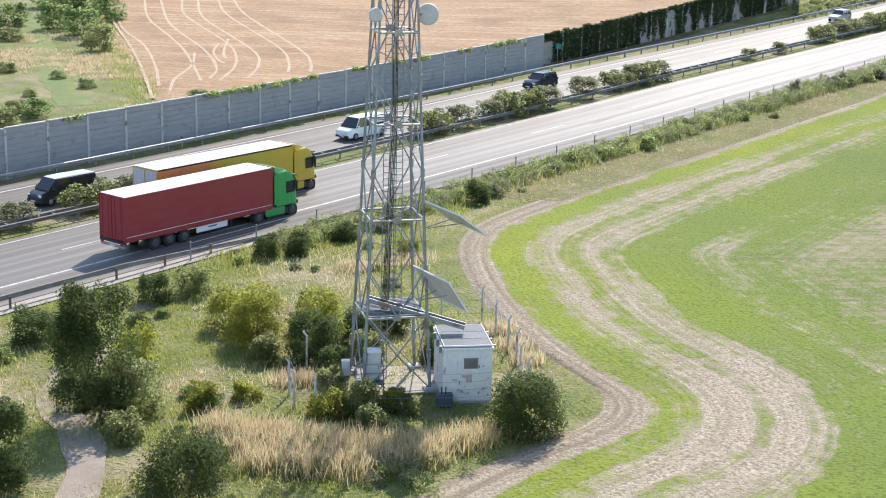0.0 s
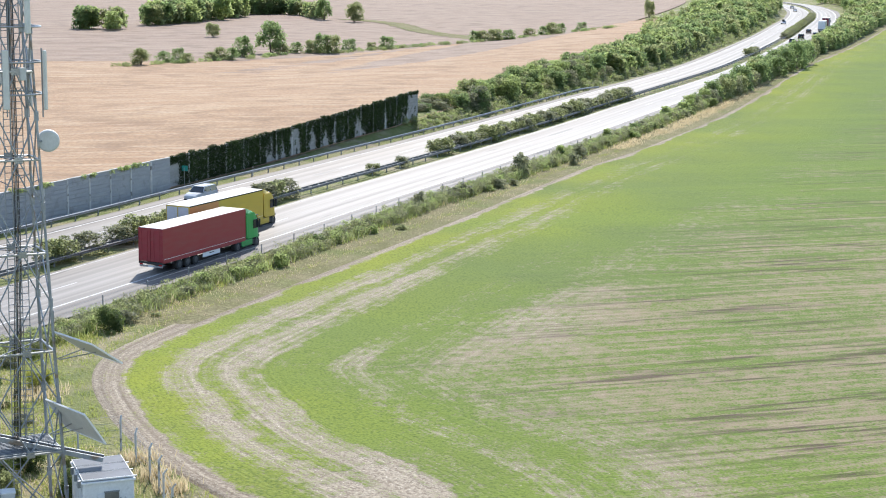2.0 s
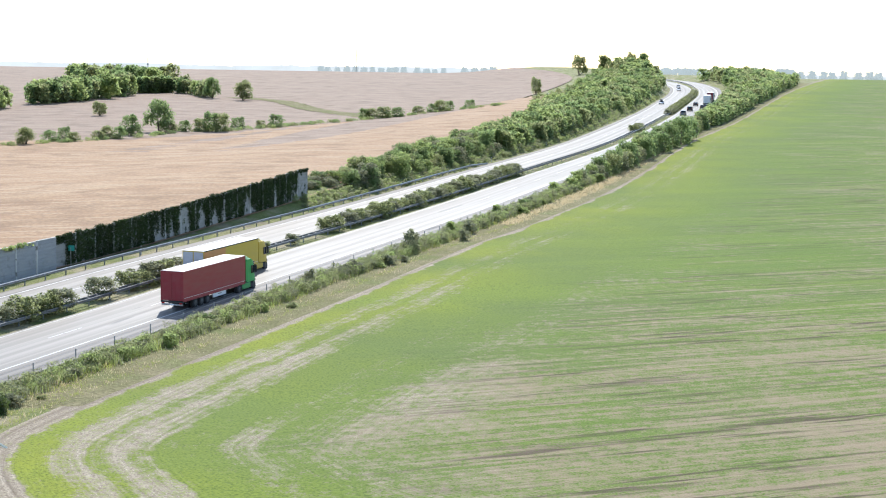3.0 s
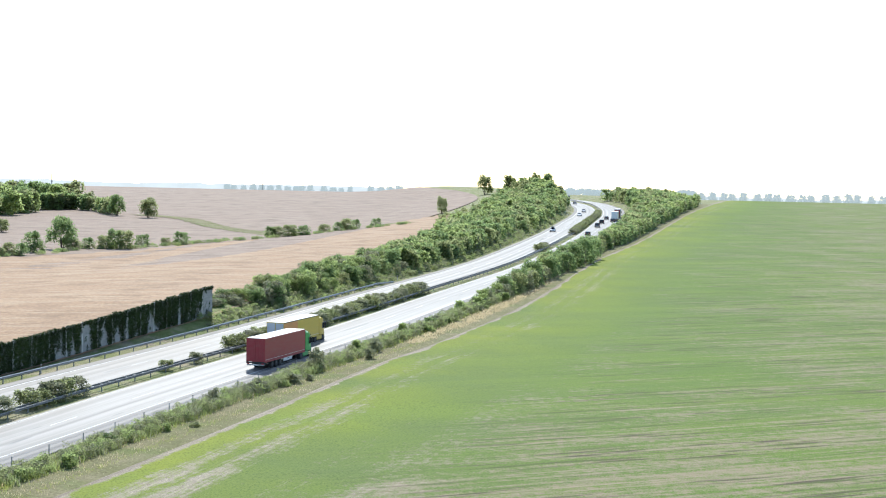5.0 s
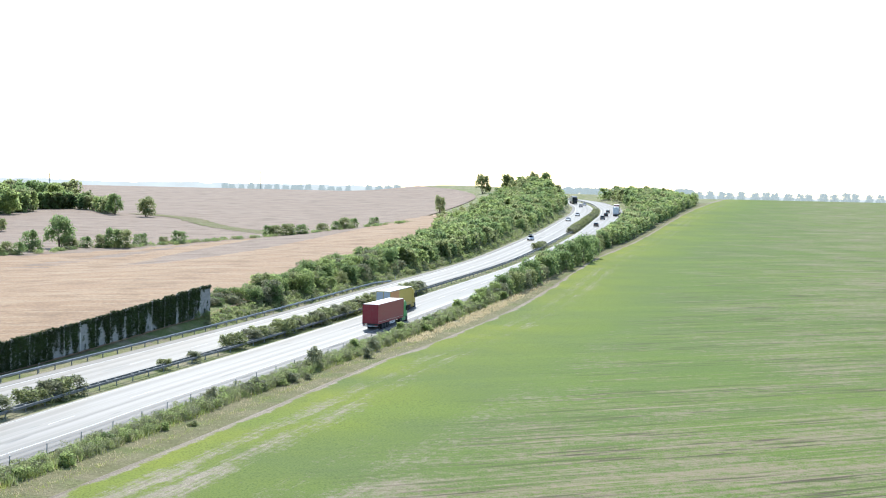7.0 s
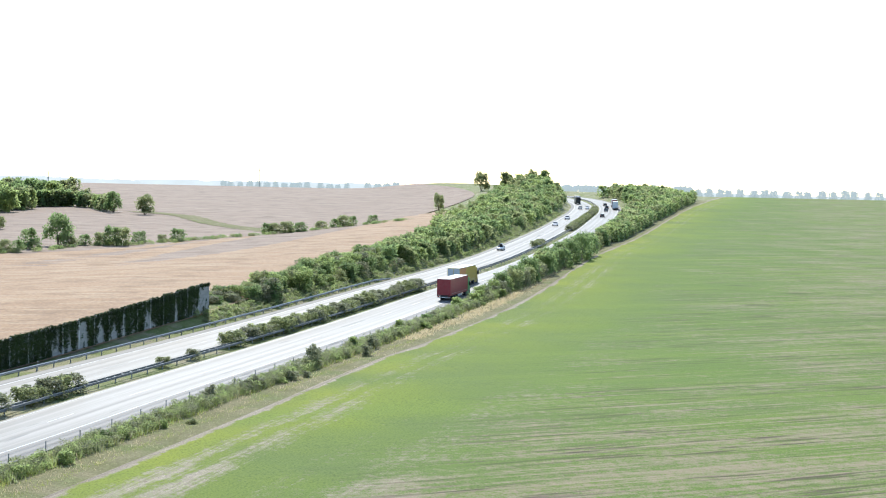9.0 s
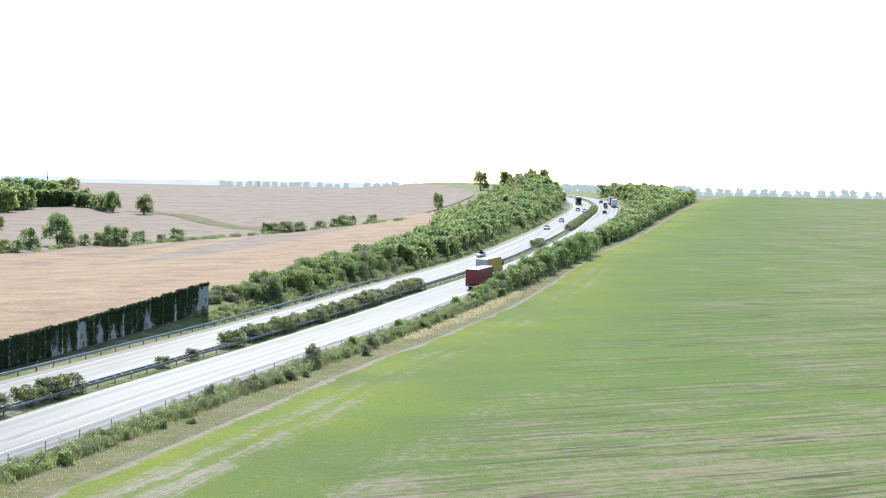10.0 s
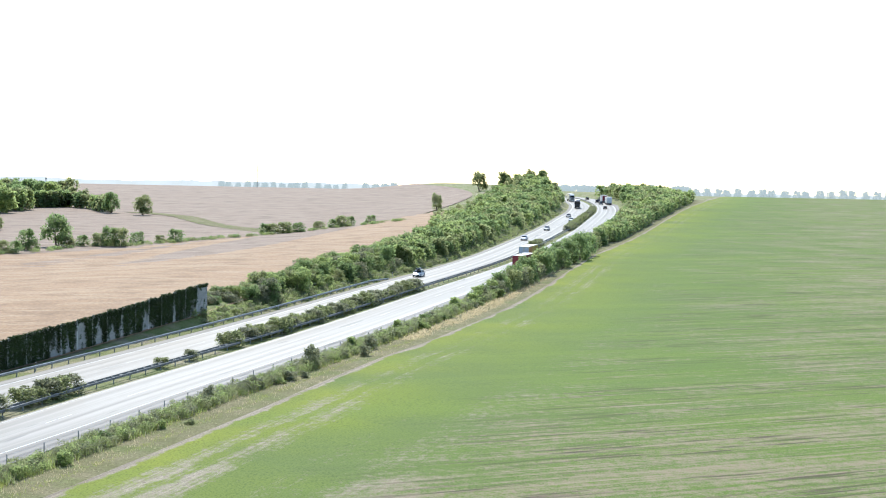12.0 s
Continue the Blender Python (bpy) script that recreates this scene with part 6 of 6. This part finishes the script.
    hull("wheel_arch", [(length + 1.45, 1.1, 1.1, 0.95, 1.2), (length + 2.85, 1.1, 1.1, 0.95, 1.2)], M_CHASSIS, e, "", 0.02)
    hull("roof_spoiler", [(f + 0.12, 1.08, 0.98, 3.44, 3.92), (f + 0.5, 1.06, 0.92, 3.46, 3.86), (f + 1.4, 0.98, 0.85, 3.46, 3.54)], cab, e, "", 0.03)
    hull("windscreen", [(f + 2.1, 1.06, 1.02, 1.95, 3.0), (f + 2.318, 1.08, 1.0, 1.95, 2.85)], M_GLASS, e, "", 0.01)
    for x in (-1.245, 1.215):
        block("side_window", (x, x + 0.03, f + 1.15, f + 2.0, 1.9, 2.75), M_GLASS, e, 0.008)
        block("fairing", (x, x + 0.035, f - 1.0, f + 0.95, 0.42, 0.98), cab, e, 0.01)
        block("lower_step", (x, x + 0.03, f + 0.95, f + 1.25, 0.42, 0.9), M_CHASSIS, e)
        block("side_deflector", (x + 0.01, x + 0.035, f - 0.12, f + 0.14, 1.2, 3.35), cab, e)
        s = 1 if x > 0 else -1
        m = block("mirror", (s * 1.38 - 0.09, s * 1.38 + 0.09, f + 1.98, f + 2.1, 1.95, 2.75), M_CHASSIS, e, 0.03)
        bar("mirror_arm", (s * 1.15, f + 2.0, 2.75), (s * 1.38, f + 2.04, 2.78), 0.025, M_CHASSIS, m)
        block("headlight", (s * 0.95 - 0.2, s * 0.95 + 0.2, f + 2.3, f + 2.345, 0.62, 0.82), M_LAMP_CLEAR, e, 0.02)
    block("sun_visor", (-1.05, 1.05, f + 2.12, f + 2.4, 3.0, 3.1), M_CHASSIS, e, 0.02)
    block("grille", (-0.75, 0.75, f + 2.3, f + 2.36, 0.95, 1.7), M_CHASSIS, e, 0.02)
    block("fuel_tank", (0.6, 1.15, f - 0.9, f + 0.5, 0.5, 1.0), M_RIM, e, 0.1)
    bar("exhaust_stack", (-0.9, f - 0.15, 1.0), (-0.9, f - 0.15, 3.2), 0.06, M_CHASSIS, e)
    return e


def car(kind, body_m, label, roof_m=None):
    """A car or van that drives towards +y, its middle at the origin."""
    L, W, H = {"car": (4.5, 0.9, 1.46), "suv": (4.7, 0.95, 1.7), "van": (5.3, 0.97, 1.95)}[kind]
    belt = {"car": 0.92, "suv": 1.08, "van": 1.12}[kind]
    e = empty("van" if kind == "van" else "car", pose(0, 0, 0), label, "van" if kind == "van" else "car")
    h = L / 2
    nose = 0.62 if kind == "car" else (0.8 if kind == "suv" else 0.85)
    hull("body", [(-h, W - 0.1, W - 0.16, 0.34, belt - 0.06), (-h + 0.15, W, W - 0.08, 0.24, belt + 0.02), (h - 1.35, W, W - 0.07, 0.22, belt), (h - 0.5, W - 0.03, W - 0.16, 0.24, nose + 0.2), (h - 0.08, W - 0.12, W - 0.25, 0.26, nose + 0.02), (h, W - 0.22, W - 0.3, 0.32, nose - 0.12)], body_m, e, "", 0.05)
    tail = {"car": (-h + 0.35, -h + 0.95), "suv": (-h + 0.12, -h + 0.45), "van": (-h + 0.06, -h + 0.2)}[kind]
    front = {"car": (h - 1.3, h - 2.15), "suv": (h - 1.25, h - 2.0), "van": (h - 0.75, h - 1.55)}[kind]
    hull("window_band", [(tail[0], W - 0.1, W - 0.12, belt - 0.04, belt + 0.02), (tail[1], W - 0.1, W - 0.22, belt - 0.04, H - 0.05), (front[1], W - 0.1, W - 0.22, belt - 0.04, H - 0.05), (front[0], W - 0.1, W - 0.14, belt - 0.04, belt + 0.02)], M_GLASS, e, "", 0.03)
    hull("roof", [(tail[1] - 0.08, W - 0.26, W - 0.3, H - 0.06, H - 0.01), (0, W - 0.22, W - 0.28, H - 0.07, H + 0.02), (front[1] + 0.08, W - 0.25, W - 0.3, H - 0.07, H - 0.01)], roof_m or body_m, e, "", 0.015)
    for s in (-1, 1):
        for y0 in (tail[1], (tail[1] + front[1]) / 2, front[1]):
            a, b = Vector((s * (W - 0.1), y0 + (0.55 if y0 == front[1] else (-0.25 if y0 == tail[1] else 0)), belt)), Vector((s * (W - 0.225), y0, H - 0.04))
            bar("pillar", a, b, 0.05, body_m, e, 5)
        if kind == "van":
            block("side_panel", (s * (W - 0.155) - 0.03, s * (W - 0.155) + 0.03, -h + 0.2, -0.3, belt - 0.02, H - 0.1), body_m, e, 0.01)
        block("tail_light", (s * (W - 0.2) - 0.13, s * (W - 0.2) + 0.13, -h - 0.03, -h + 0.03, belt - 0.25, belt - 0.06), M_LAMP_RED, e, 0.01)
        block("headlight", (s * (W - 0.32) - 0.17, s * (W - 0.32) + 0.17, h - 0.14, h - 0.03, nose - 0.14, nose + 0.02), M_LAMP_CLEAR, e, 0.02)
        block("mirror", (s * (W + 0.06) - 0.1, s * (W + 0.06) + 0.1, front[0] - 0.45, front[0] - 0.33, belt + 0.02, belt + 0.17), body_m, e, 0.03)
        for y in (-h + 0.85, h - 0.85):
            wheel(s * (W - 0.1), y, 0.33, 0.22, e)
    block("bumper", (-W + 0.2, W - 0.2, h - 0.1, h + 0.03, 0.28, 0.48), M_CHASSIS, e, 0.03)
    block("number_plate", (-0.26, 0.26, h + 0.032, h + 0.04, 0.36, 0.46), M_WHITE, e)
    return e


RED_LORRY = lorry(M_RED_SHEET, None, M_WHITE_SHEET, M_RED_SHEET, M_GREEN, "articulated lorry with dark red curtain trailer and bright green cab")
YELLOW_LORRY = lorry(M_YELLOW, M_ORANGE, M_WHITE_SHEET, M_GREY_DOOR, M_YELLOW, "articulated lorry with yellow and orange trailer and yellow cab")
DRIVES = [
    # thing, place along the way at 0 s, metres a second, metres right of the middle
    (RED_LORRY, 3.5, 22.93, 9.4), (YELLOW_LORRY, 10.3, 25.05, 4.8),
    (car("van", M_DARK, "dark blue-black van with pale roof on the oncoming carriageway", M_SILVER), 10.5, -34.0, -4.9),
    (car("van", M_WHITE, "white van with dark bumper on the oncoming carriageway"), 44.0, -34.0, -4.6),
    (car("suv", M_BLUE_BLACK, "dark blue estate car on the oncoming carriageway"), 77.5, -35.0, -7.6),
    (car("suv", M_SILVER, "silver off-road car on the oncoming carriageway"), 157.5, -36.3, -8.0),
    (car("car", M_WHITE, "white car with a dark roof box on the oncoming carriageway"), 641.0, -31.8, -8.6),
    (car("car", M_WHITE, "white saloon car coming round the far bend"), 784.0, -31.6, -8.0),
    (car("car", M_SILVER, "silver car coming round the far bend"), 822.0, -29.6, -7.4),
    (car("car", M_GREY_CAR, "grey car coming round the far bend"), 940.0, -30.4, -7.4),
    (car("car", M_WHITE, "white car in the fast lane of the far bend"), 1056.0, -43.0, -4.0),
    (lorry(M_GREY_DOOR, None, M_WHITE_SHEET, M_GREY_DOOR, M_DARK, "grey lorry with dark cab coming round the far bend"), 930.0, -20.3, -8.0),
    (lorry(M_WHITE, None, M_WHITE_SHEET, M_WHITE, M_WHITE, "white lorry coming round the far bend"), 1050.0, -22.0, -8.0),
    (car("car", M_DARK, "dark car driving away in the far bend"), 310.0, 30.5, 5.4),
    (car("suv", M_GREY_CAR, "grey car driving away in the far bend"), 375.0, 30.0, 5.0),
    (car("suv", M_DARK, "dark estate car driving away in the far bend"), 408.0, 29.6, 5.2),
    (car("car", M_BLUE_BLACK, "blue-black car driving away in the far bend"), 425.0, 30.0, 8.8),
    (car("car", M_DARK, "dark car driving away near the crest"), 447.0, 30.0, 5.2),
    (lorry(M_WHITE, None, M_WHITE_SHEET, M_WHITE, M_WHITE, "white lorry driving away in the far bend"), 474.0, 21.5, 9.2),
    (lorry(M_GREY_DOOR, None, M_WHITE_SHEET, M_RED_SHEET, M_GREY_CAR, "grey lorry with dark rear doors driving away in the far bend"), 505.0, 21.5, 9.2),
]
e = DRIVES[6][0]
block("roof_box", (-0.45, 0.45, -0.9, 0.9, 1.52, 1.88), M_DARK, e, 0.08, "dark roof box")


def motions():
    """Everything that drives, along its lane at its own steady speed."""
    for thing, s0, v, off in DRIVES:
        rows = []
        for k in range(25):
            t = 0.5 * k
            s = s0 + v * t
            rows.append((t, pose(*road(s, off, 0.005), 0, 0, heading(s) + (180 if v < 0 else 0))))
        walk(thing, rows)


motions()
